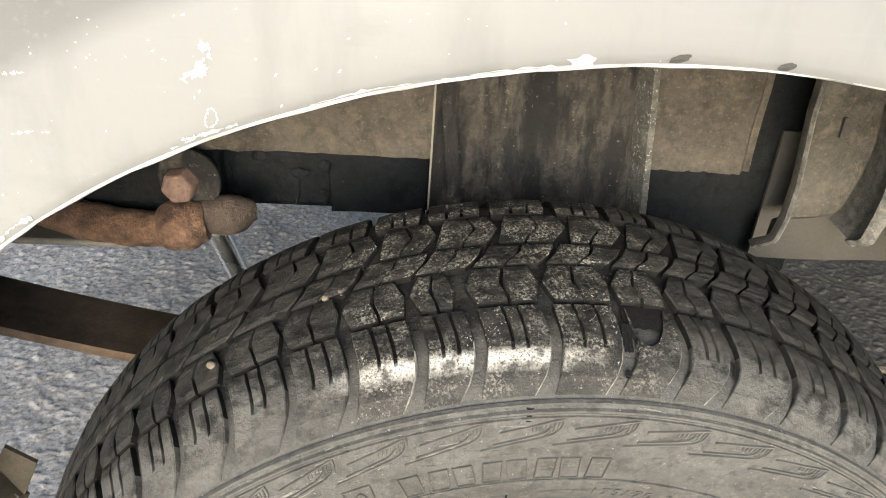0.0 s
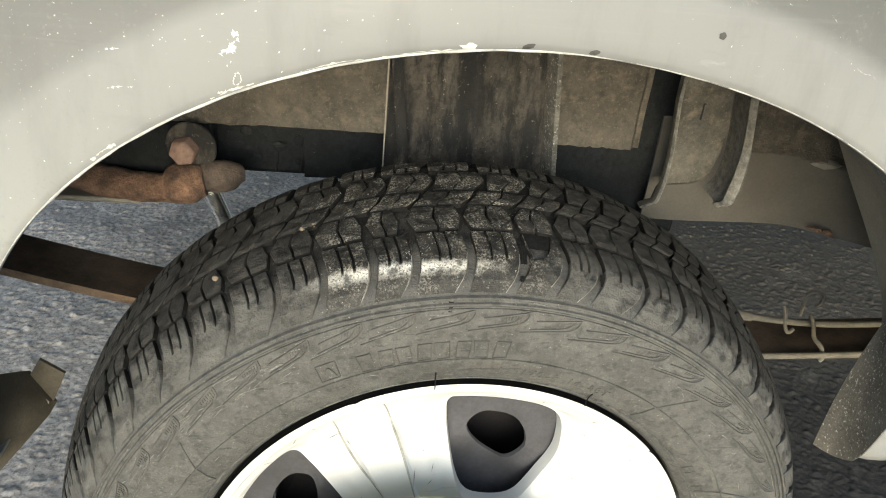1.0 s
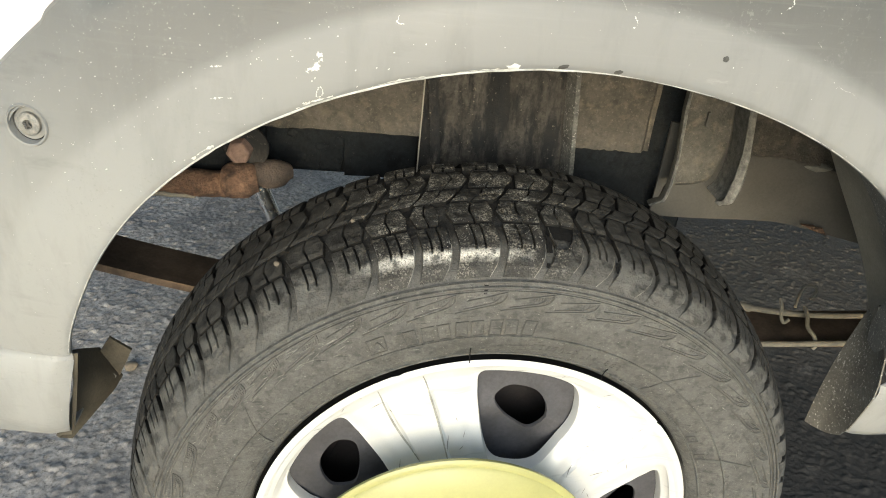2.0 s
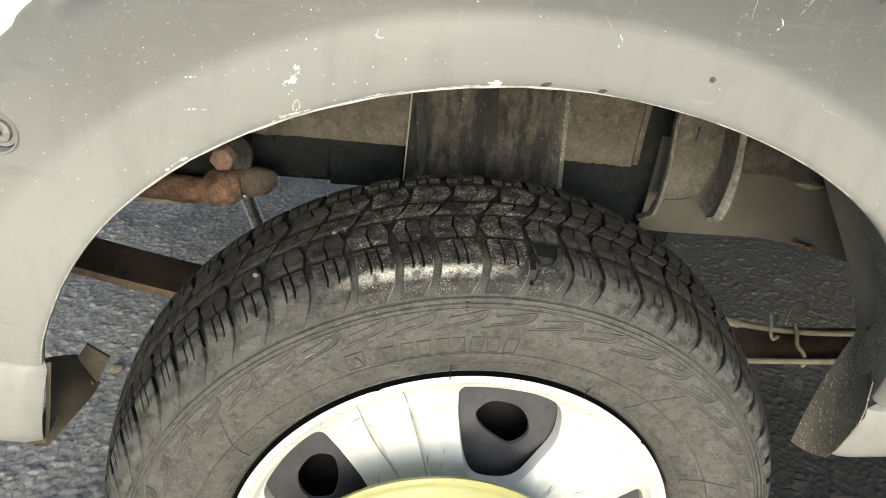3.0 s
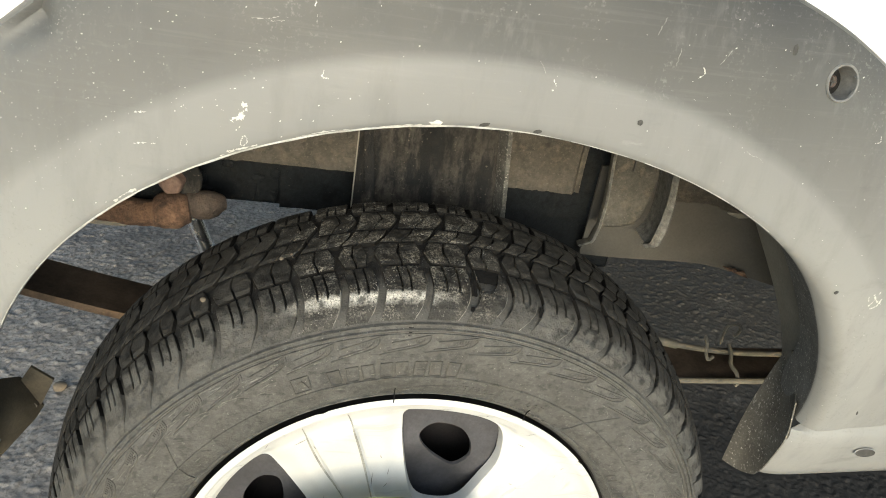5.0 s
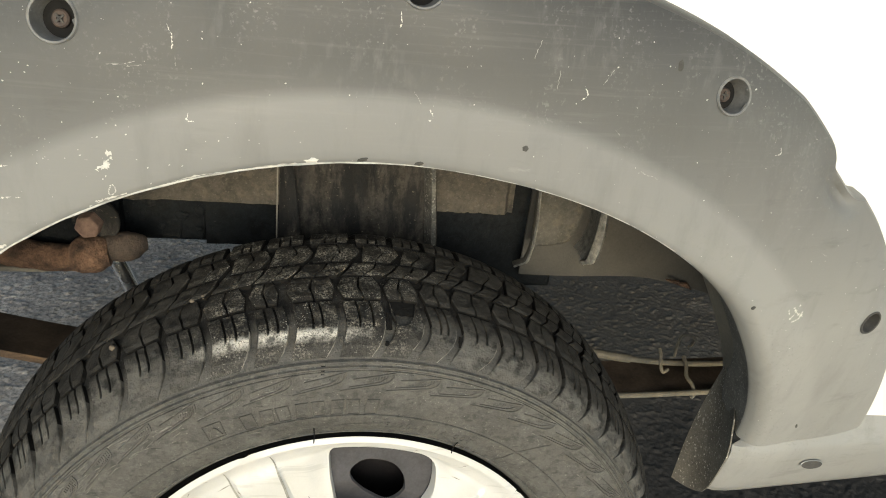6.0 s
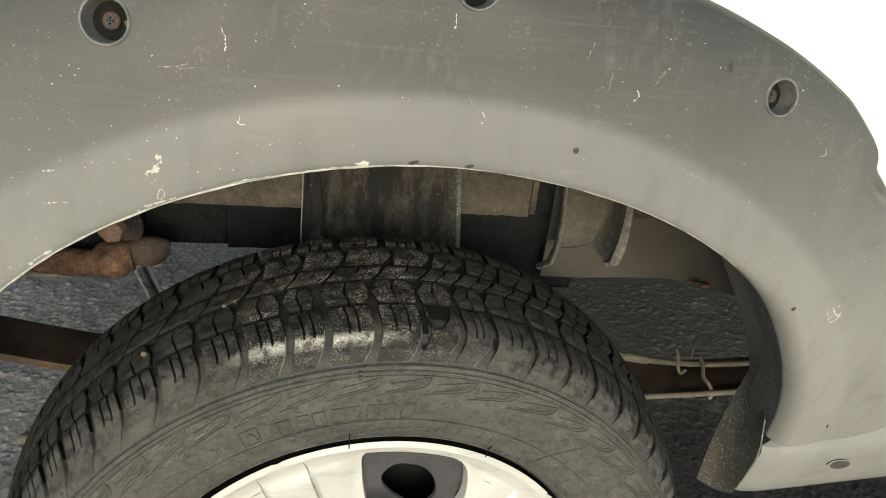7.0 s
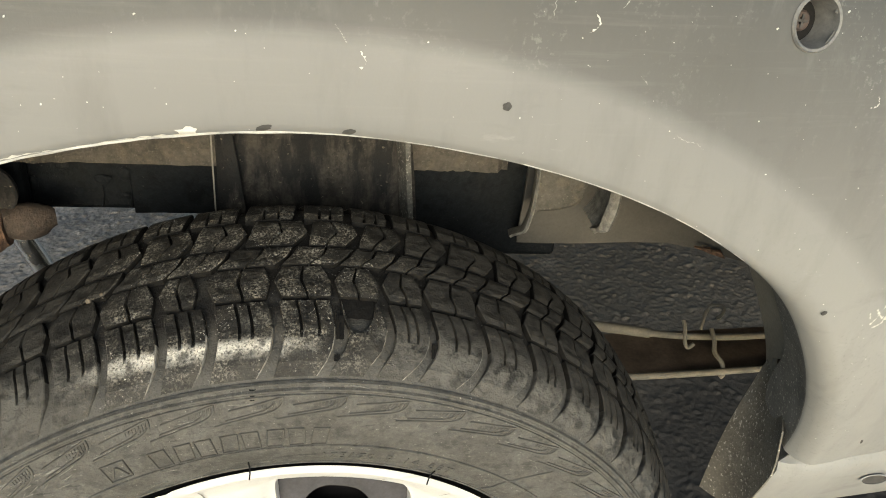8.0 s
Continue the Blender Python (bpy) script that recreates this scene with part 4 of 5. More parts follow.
def torn(a0, a1, y0, y1, sink, seed):
    """A ragged tear in the tread between two angles; a black sheet gives its shade."""
    rows = []
    for i in range(13):
        t = i / 12
        line = []
        for k in range(9):
            u = k / 8
            a = a0 + (a1 - a0) * t + 0.12 * noise.noise((t * 9, u * 9, seed))
            yy, rr = crown(y0 + (y1 - y0) * u + 0.0006 * noise.noise((t * 7, u * 7, seed + 5)), sink + 0.0006 * noise.noise((t * 11, u * 11, seed + 9)))
            line.append(WHEEL + Vector((rr * math.sin(radians(a)), yy, rr * math.cos(radians(a)))))
        rows.append(line)
    part("tear", grid(rows), M_GROOVE, tyre, "black sheet shading a torn hole in the tread")


torn(5.0, 8.9, 0.0150, 0.0275, 0.0026, 1)
torn(4.5, 5.4, 0.0020, 0.0160, 0.0010, 2)
torn(4.3, 4.9, -0.0085, -0.0055, 0.0002, 3)
torn(15.6, 16.3, -0.0030, 0.0050, 0.0012, 5)


def wall_y(r):
    ws = sorted(((rr, y) for y, rr in WALL_OUT + [crown(-0.0150, 0), crown(-0.0138, 0)]))
    return float(np.interp(r, [w[0] for w in ws], [w[1] for w in ws]))


def on_wall(phi, r, lift=0.0):
    return Vector((r * math.sin(radians(phi)), wall_y(r) - lift, r * math.cos(radians(phi)))) + WHEEL


def wall_ring(r, w, lift, name="ring"):
    prof = [(wall_y(r - w / 2) + 0.0004, r - w / 2), (wall_y(r) - lift, r - w / 4), (wall_y(r) - lift, r + w / 4), (wall_y(r + w / 2) + 0.0004, r + w / 2)]
    part(name, revolve(prof, WHEEL, 240), M_RUBBER, tyre)
    # dark line at the ring's foot: shade of the recess put into the colour
    if lift > 0.0013:
        foot = r - w / 2 - 0.0003
        part("ring_line", revolve([(wall_y(foot - 0.0004) - 0.0003, foot - 0.0004), (wall_y(foot) - 0.0004, foot), (wall_y(foot + 0.0004) - 0.0003, foot + 0.0004)], WHEEL, 240), M_RINGLINE, tyre)


for r, w, lift in ((0.2640, 0.0020, 0.0012), (0.2603, 0.0022, 0.0014), (0.2572, 0.0012, 0.0010), (0.2178, 0.0014, 0.0012), (0.1975, 0.0018, 0.0012)):
    wall_ring(r, w, lift)


def ribbon(points, width, lift=0.0010):
    """A thin raised line along (phi, r) points on the sidewall."""
    cs = spline([(p[0], p[1], 0) for p in points], max(6, 5 * len(points)))
    rows = []
    for i, c in enumerate(cs):
        d = cs[min(i + 1, len(cs) - 1)] - cs[max(i - 1, 0)]
        t = Vector((radians(d.x) * c.y, d.y))
        t = t.normalized() if t.length else Vector((1, 0))
        n = Vector((-t.y, t.x)) * width / 2
        f = lambda s: (c.x + math.degrees(n.x * s / c.y), c.y + n.y * s)
        rows.append([on_wall(*f(-1), -0.0003), on_wall(*f(-0.5), lift), on_wall(*f(0.5), lift), on_wall(*f(1), -0.0003)])
    return grid(rows)


def feather():
    """A raised wing mark as moulded round the sidewall."""
    lines = [ribbon([(-8.6, 0.2412), (-4.8, 0.2438), (-1.6, 0.2468), (-0.3, 0.2510), (0, 0.2562)], 0.0014), ribbon([(-6.5, 0.2505), (-3.0, 0.2530), (0, 0.2562)], 0.0012),
             ribbon([(-7.2, 0.2440), (-4.2, 0.2462), (-2.2, 0.2485), (-1.2, 0.2520)], 0.0011)]
    for k in range(7):
        lines.append(ribbon([(-3.2 + 0.44 * k, 0.2500 + 0.0003 * k), (-3.1 + 0.45 * k, 0.2521 + 0.0004 * k)], 0.0007, 0.0007))
        lines.append(ribbon([(-2.6 + 0.38 * k, 0.2475 + 0.0004 * k), (-2.5 + 0.38 * k, 0.2492 + 0.0004 * k)], 0.0006, 0.0007))
    return merge(*lines)


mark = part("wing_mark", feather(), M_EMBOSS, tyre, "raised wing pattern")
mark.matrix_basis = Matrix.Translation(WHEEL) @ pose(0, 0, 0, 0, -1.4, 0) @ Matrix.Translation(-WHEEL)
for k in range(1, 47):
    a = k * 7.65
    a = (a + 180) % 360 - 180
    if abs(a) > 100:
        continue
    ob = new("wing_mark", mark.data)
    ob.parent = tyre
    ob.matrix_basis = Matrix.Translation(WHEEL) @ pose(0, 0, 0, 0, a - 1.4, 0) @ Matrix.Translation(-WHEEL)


def wall_bar(phi, r0, r1, w, lean=0.0):
    """A plain raised outline, w degrees wide."""
    return merge(ribbon([(phi, r0), (phi + lean, r1)], 0.0009), ribbon([(phi + w, r0), (phi + w + lean, r1)], 0.0009), ribbon([(phi, r0), (phi + w, r0)], 0.0008), ribbon([(phi + lean, r1), (phi + w + lean, r1)], 0.0008))


for k in range(8):
    part("raised_bar", wall_bar(-19.4 + 3.08 * k, 0.2195, 0.2330, 2.2, 0.25 if k % 2 else -0.15), M_EMBOSS, tyre)
part("raised_badge", merge(wall_bar(-26.2, 0.2215, 0.2350, 3.2, 0.3), ribbon([(-25.6, 0.224), (-24.2, 0.231), (-23.4, 0.223)], 0.001)), M_EMBOSS, tyre)


def glyph_mesh(ch, size):
    cu = bpy.data.curves.new("glyph", "FONT")
    cu.body, cu.size, cu.extrude, cu.resolution_u = ch, size, 0.0006, 3
    ob = bpy.data.objects.new("glyph", cu)
    scene.collection.objects.link(ob)
    bpy.context.view_layer.update()
    me = bpy.data.meshes.new_from_object(ob.evaluated_get(bpy.context.evaluated_depsgraph_get()))
    bpy.data.objects.remove(ob)
    bpy.data.curves.remove(cu)
    return me


def wall_text(text, phi0, step, r, size):
    bms = []
    for k, ch in enumerate(text):
        if ch == " ":
            continue
        me = glyph_mesh(ch, size)
        bm = bmesh.new()
        bm.from_mesh(me)
        for v in bm.verts:
            rr, ph = r + v.co.y, phi0 + step * k + math.degrees(v.co.x / r)
            v.co = on_wall(ph, rr, v.co.z + 0.0001)
        bms.append(bm)
        bpy.data.meshes.remove(me)
    part("size_marking", merge(*bms), M_EMBOSS, tyre, "raised tyre size figures", smooth=False)


wall_text("175/70 R 14 88T", 3.7, 1.5, 0.2050, 0.0080)
for a in (35.5, 64, -55):
    part("raised_line", merge(ribbon([(a - 1.5, 0.2005), (a, 0.2178)], 0.0009), ribbon([(a, 0.2178), (a + 4, 0.2405)], 0.0009)), M_EMBOSS, tyre)
rnd = random.Random(31)
scratches = []
for k in range(150):
    a = rnd.gauss(-40, 16) if k < 110 else rnd.uniform(-70, 70)
    r = rnd.uniform(0.238, 0.262) if k < 110 else rnd.uniform(0.200, 0.262)
    half, rise = rnd.uniform(0.3, 1.6), rnd.uniform(-0.0012, 0.0012)
    scratches.append(ribbon([(a - half, r - rise), (a, r + rnd.uniform(-0.0004, 0.0004)), (a + half, r + rise)], rnd.uniform(0.0003, 0.0008), 0.0003))
tagged(part("scuffing", merge(*scratches), M_SCUFFED, tyre, "pale dry scuffs", smooth=False), kind="stuff")
for a in (54.6, 61.2):
    part("raised_box", wall_bar(a, 0.199, 0.2065, 1.9), M_EMBOSS, tyre)
part("wear_mark", ribbon([(-5.0, 0.2552), (-4.8, 0.2620)], 0.0035, 0.0002), M_GROOVE, tyre, "small dark patch on the sidewall")
for a, r in ((-7.4, 0.2060), (23.5, 0.2030)):
    part("bead_hair", tube([on_wall(a - 0.3, 0.1940, 0.010), on_wall(a - 0.1, 0.1965, 0.005), on_wall(a, 0.2000, 0.0016), on_wall(a + 0.1, r, 0.0008)], 0.00045, 10, 6), M_GROOVE, tyre)
for phi, y, s in ((12.9, 0.059, 0.0021), (-35.2, 0.040, 0.0022), (-22.9, 0.054, 0.0019), (-21.3, 0.055, 0.0018)):
    bm = bmesh.new()
    bmesh.ops.create_icosphere(bm, subdivisions=2, radius=s)
    for v in bm.verts:
        v.co *= 1 + 0.4 * noise.noise(v.co * 400)
        v.co += Vector((0, y, 0.2917))
        v.co = TOE @ pose(WHEEL.x, WHEEL.y, WHEEL.z, 0, phi, 0) @ v.co
    tagged(finish("pebble", bm, M_STONE), "tiny pale pebble stuck in the tyre tread", "pebble", group="pebbles in the tread")


# wheel trim, rim and hub
WHEEL = Vector((0, 0, 0.2868))
WINDOW = 12.0
HOLE = [(-0.0460, 0.1625), (-0.024, 0.1692), (-0.0012, 0.1705), (0.0250, 0.1676), (0.0375, 0.1605), (0.0425, 0.1471), (0.0422, 0.1290), (0.0320, 0.1045), (0.0215, 0.0905), (0.0018, 0.0862), (-0.0145, 0.0885), (-0.0258, 0.1025), (-0.0384, 0.1301), (-0.0448, 0.1480)]


def hole_outline(pts, n, grow=0.0):
    """A smooth closed outline in sector coordinates (across, out)."""
    m = len(pts)
    cx, cz = sum(p[0] for p in pts) / m, sum(p[1] for p in pts) / m
    loop = [Vector((p[0], p[1], 0)) for p in pts]
    out = []
    for i in range(n):
        t = i / n * m
        k, f = int(t), t - int(t)
        a, b, c, d = (loop[(k + q) % m] for q in (-1, 0, 1, 2))
        p = 0.5 * ((2 * b) + (c - a) * f + (2 * a - 5 * b + 4 * c - d) * f * f + (3 * b - a - 3 * c + d) * f ** 3)
        v = Vector((p.x - cx, p.y - cz, 0))
        out.append((cx + v.x * (1 + grow), cz + v.y * (1 + grow)))
    return out, (cx, cz)


def sector_sheet(pts, r0, r1, depth, turned_in, n=60, rings=7, dish=0.0):
    """A fifth of a disc with one opening; depth(r, phi) gives y."""
    inner, (cx, cz) = hole_outline(pts, n)
    rows = []
    half = 36.0
    for x, z in inner:
        dx, dz = x - cx, z - cz
        ln = math.hypot(dx, dz)
        dx, dz = dx / ln, dz / ln
        lo, hi = ln, 0.4
        for _ in range(40):
            mid = (lo + hi) / 2
            px, pz = cx + dx * mid, cz + dz * mid
            r, ph = math.hypot(px, pz), math.degrees(math.atan2(px, pz))
            if r < r0 or r > r1 or abs(ph) > half:
                hi = mid
            else:
                lo = mid
        row = []
        for s, back in ((0.965, turned_in), (0.98, turned_in * 0.4), (0.992, turned_in * 0.1)):
            px, pz = cx + dx * ln * s, cz + dz * ln * s
            row.append((px, depth(math.hypot(px, pz), math.degrees(math.atan2(px, pz))) + back + dish * smooth01(0.1, 0.75, dz), pz))
        for k in range(rings + 1):
            t = k / rings
            d = ln + (lo - ln) * t
            px, pz = cx + dx * d, cz + dz * d
            trough = dish * (1 - smooth01(0.0, 0.013, d - ln)) * smooth01(0.1, 0.75, dz)
            row.append((px, depth(math.hypot(px, pz), math.degrees(math.atan2(px, pz))) + trough, pz))
        rows.append(row)
    return grid(rows, closed_u=True)


def five(bm_of, centre):
    bms = []
    for k in range(5):
        bm = bm_of()
        if k in (3, 4):        # these two windows are mirrored
            for v in bm.verts:
                v.co.x = -v.co.x
            bmesh.ops.reverse_faces(bm, faces=bm.faces)
        m = Matrix.Translation(centre) @ pose(0, 0, 0, 0, WINDOW + 72 * k, 0)
        for v in bm.verts:
            v.co = m @ v.co
        bms.append(bm)
    bm = merge(*bms)
    bmesh.ops.remove_doubles(bm, verts=bm.verts, dist=0.0004)
    return bm


def cover_depth(r, phi):
    y = float(np.interp(r, [0.08, 0.095, 0.12, 0.15, 0.170, 0.178, 0.183, 0.187], [-0.012, -0.007, 0.000, 0.0045, 0.0055, 0.0015, -0.0015, 0.0]))
    return y


def spoke_depth(r, phi):
    step = smooth01(29.2, 30.0, abs(phi)) * (1 - smooth01(0.160, 0.174, r))
    return cover_depth(r, phi) - 0.0036 * step - 0.003 * smooth01(18, 24, abs(phi)) * (1 - smooth01(0.165, 0.18, r))


cover = part("wheel_cover", five(lambda: sector_sheet(HOLE, 0.080, 0.1880, spoke_depth, 0.010, 140, 26, 0.005), WHEEL), M_SILVER, car, "silver plastic wheel trim with five windows, scratched")
# dark ring: shade of the gap between tyre and trim put into colour
part("bead_gap_shade", revolve([(0.0150, 0.1872), (0.0034, 0.1884), (0.0006, 0.1892), (-0.0002, 0.1899)], Vector((-0.0010, 0, 0.2905)), 200), M_RINGLINE, tyre, "dark ring for the shaded gap beside the trim")
part("rim_backing", revolve([(0.0022, 0.176), (0.0004, 0.1800), (-0.0004, 0.1830), (0.0008, 0.1864)], WHEEL, 200), M_SILVER, cover)
# black instead of silver, so the gap's shade is in the colour
part("rim_bead", revolve([(0.0, 0.1862), (0.004, 0.1866), (0.012, 0.1855), (0.012, 0.18)], WHEEL, 200), M_GROOVE, cover, "back edge of the trim, blackened for the gap's shade")
rnd = random.Random(9)
for k in range(46):
    a, r = rnd.uniform(-75, 75), rnd.uniform(0.10, 0.183)
    u, l = rnd.uniform(0, math.pi), rnd.uniform(0.003, 0.014)
    rel = (a - WINDOW + 36) % 72 - 36
    if abs(rel) < 20:
        if r < 0.176:
            continue
    x, z = r * math.sin(radians(a)), r * math.cos(radians(a))
    bm = bmesh.new()
    pts = []
    for s, w in ((-1, 0), (0, 1), (1, 0), (0, -1)):
        px, pz = x + math.cos(u) * l / 2 * s - math.sin(u) * 0.00035 * w, z + math.sin(u) * l / 2 * s + math.cos(u) * 0.00035 * w
        rr, aa = math.hypot(px, pz), math.degrees(math.atan2(px, pz))
        pts.append(bm.verts.new(WHEEL + Vector((px, spoke_depth(rr, (aa - WINDOW + 36) % 72 - 36) - 0.0009, pz))))
    bm.faces.new(pts)
    part("scratch", bm, M_RIDGE, cover, smooth=False)
# thin strips put the shade along the spokes' step edges into colour
for a in (-30.2, -18.6):
    rows = []
    for r in np.linspace(0.100, 0.181, 24):
        turn = a - (1.6 if a < 0 else -1.6) * math.sin((r - 0.1) / 0.081 * math.pi) * (1 if a in (-30.2, 53.4) else -0.3)
        w = 0.0009 * (0.45 + 0.55 * math.sin((r - 0.1) / 0.081 * math.pi))
        row = []
        for s in (-1, 1):
            ph = turn + math.degrees(w * s / r)
            row.append(WHEEL + Vector((r * math.sin(radians(ph)), spoke_depth(r, (ph - WINDOW + 36) % 72 - 36) - 0.0007, r * math.cos(radians(ph)))))
        rows.append(row)
    part("crease", grid(rows), M_CREASE, cover, "thin grey crease line")
STEELHOLE = [(-0.0248, 0.1355), (-0.0194, 0.1463), (-0.0080, 0.1503), (0.0088, 0.1482), (0.0204, 0.1374), (0.0227, 0.1239), (0.0140, 0.1113), (-0.0013, 0.1160), (-0.0151, 0.1245)]
rim = part("wheel_rim", five(lambda: sector_sheet(STEELHOLE, 0.05, 0.178, lambda r, p: float(np.interp(r, [0.05, 0.09, 0.13, 0.15, 0.178], [0.014, 0.018, 0.013, 0.018, 0.020])), 0.003, 48, 5), WHEEL), M_STEEL, car, "dark painted steel wheel")
# near-black colour gives the shade of the gap behind the trim
part("rim_flange", revolve([(0.045, 0.166), (0.030, 0.176), (0.016, 0.1785), (0.012, 0.1880), (0.010, 0.1905), (0.013, 0.1910), (0.018, 0.188), (0.1, 0.190)], WHEEL, 200), M_GROOVE, rim, "black rim edge")
drum = part("brake_drum", revolve([(0.062, 0.001), (0.062, 0.12), (0.058, 0.128), (0.062, 0.135), (0.11, 0.136), (0.16, 0.13), (0.16, 0.001)], WHEEL, 96), M_DRUM, car, "dark rusty brake drum")
HUB = Vector((-0.0270, 0, 0.2905))
hub = part("hub_cap", revolve([(0.0, 0.085), (-0.034, 0.088), (-0.0395, 0.121), (-0.0425, 0.1250), (-0.0455, 0.1258), (-0.0470, 0.1240), (-0.0474, 0.1205), (-0.0495, 0.1185), (-0.056, 0.095), (-0.0605, 0.06), (-0.062, 0.03), (-0.0625, 0.0003)], HUB, 120), M_HUB, car, "olive-yellow domed plastic hub cap")
for wheel_part in (cover, rim, drum, hub):
    wheel_part.matrix_basis = TOE
part("axle", tube([(0, 0.16, 0.287), (0, 0.8, 0.287), (0, 1.5, 0.287)], 0.04, 8, 16), M_RAIL, car)


# ---- inside the wheel arch ----
def sheet(fn, x0, x1, z0, z1, nx, nz):
    return grid([[Vector((x0 + (x1 - x0) * i / nx, 0, z0 + (z1 - z0) * j / nz)) + Vector(fn(x0 + (x1 - x0) * i / nx, z0 + (z1 - z0) * j / nz)) for j in range(nz + 1)] for i in range(nx + 1)])


def ragged(x, amp, k):
    return amp * noise.noise((x * 90, k, 0)) + amp * 0.6 * noise.noise((x * 260, k, 2))


def build_inner_panels():
    # rear inner panel with a mud-caked lower edge
    bm = sheet(lambda x, z: (0, 0.205 + 0.003 * noise.noise((x * 20, z * 20, 1)), ragged(x, 0.0015, 1) if z < 0.571 else 0), -0.42, -0.060, 0.568, 0.76, 60, 16)
    part("inner_panel", thick(bm, 0.004), M_MUDPLAIN, car, "mud-coated steel panel inside the arch")
    # ribbed middle panel standing proud
    def mid(x, z):
        u = (x + 0.064) / 0.142
        wave = 0.004 * math.sin(u * 22) * smooth01(0.08, 0.2, u) * (1 - smooth01(0.8, 0.95, u))
        return (0.012 * (0.64 - z) / 0.1 * u, 0.200 - wave + 0.010 * smooth01(0.82, 0.90, u), 0)
    part("ribbed_panel", thick(sheet(mid, -0.061, 0.074, 0.43, 0.76, 54, 12), 0.004), M_MUD, car, "mud-streaked ribbed panel behind the tyre")
    part("flange_edge", grid([[(-0.0628 + 0.0012 * s, 0.1875 - 0.0006 * s + 0.0006 * noise.noise((0, 0, z * 90)), z) for s in (0, 1)] for z in np.linspace(0.43, 0.76, 20)]), M_MUDSMOOTH, car)
    bm = sheet(lambda x, z: (0.012 * (0.64 - z) / 0.1, 0.1885, 0), -0.0610, -0.0525, 0.43, 0.76, 2, 10)
    part("panel_flange", thick(bm, 0.002), M_MUD, car)
    # speckled upright ridge
    rows = []
    for j in range(31):
        z = 0.44 + 0.32 * j / 30
        x = 0.0690 + 0.010 * (0.60 - z) / 0.1
        rough_y = 0.0012 * noise.noise((5, 0, z * 160))
        rows.append([(x - 0.004, 0.212, z), (x - 0.0005, 0.196 + rough_y, z), (x + 0.003, 0.186 + rough_y, z), (x + 0.0066, 0.185, z), (x + 0.0072, 0.21, z)])
    part("upright_ridge", grid(rows), M_UPRIGHT, car, "grey ridge with rubbed speckled paint")
    # panel ahead of it with a ragged lower edge
    bm = sheet(lambda x, z: (0, 0.215 + 0.004 * noise.noise((x * 30, z * 30, 5)) + 0.006 * smooth01(0.146, 0.150, x), ragged(x, 0.002, 4) if z < 0.566 else 0), 0.070, 0.157, 0.5625, 0.76, 40, 14)
    part("inner_panel", thick(bm, 0.004), M_MUDPLAIN, car, "mud-coated panel with a ragged lower edge")


build_inner_panels()


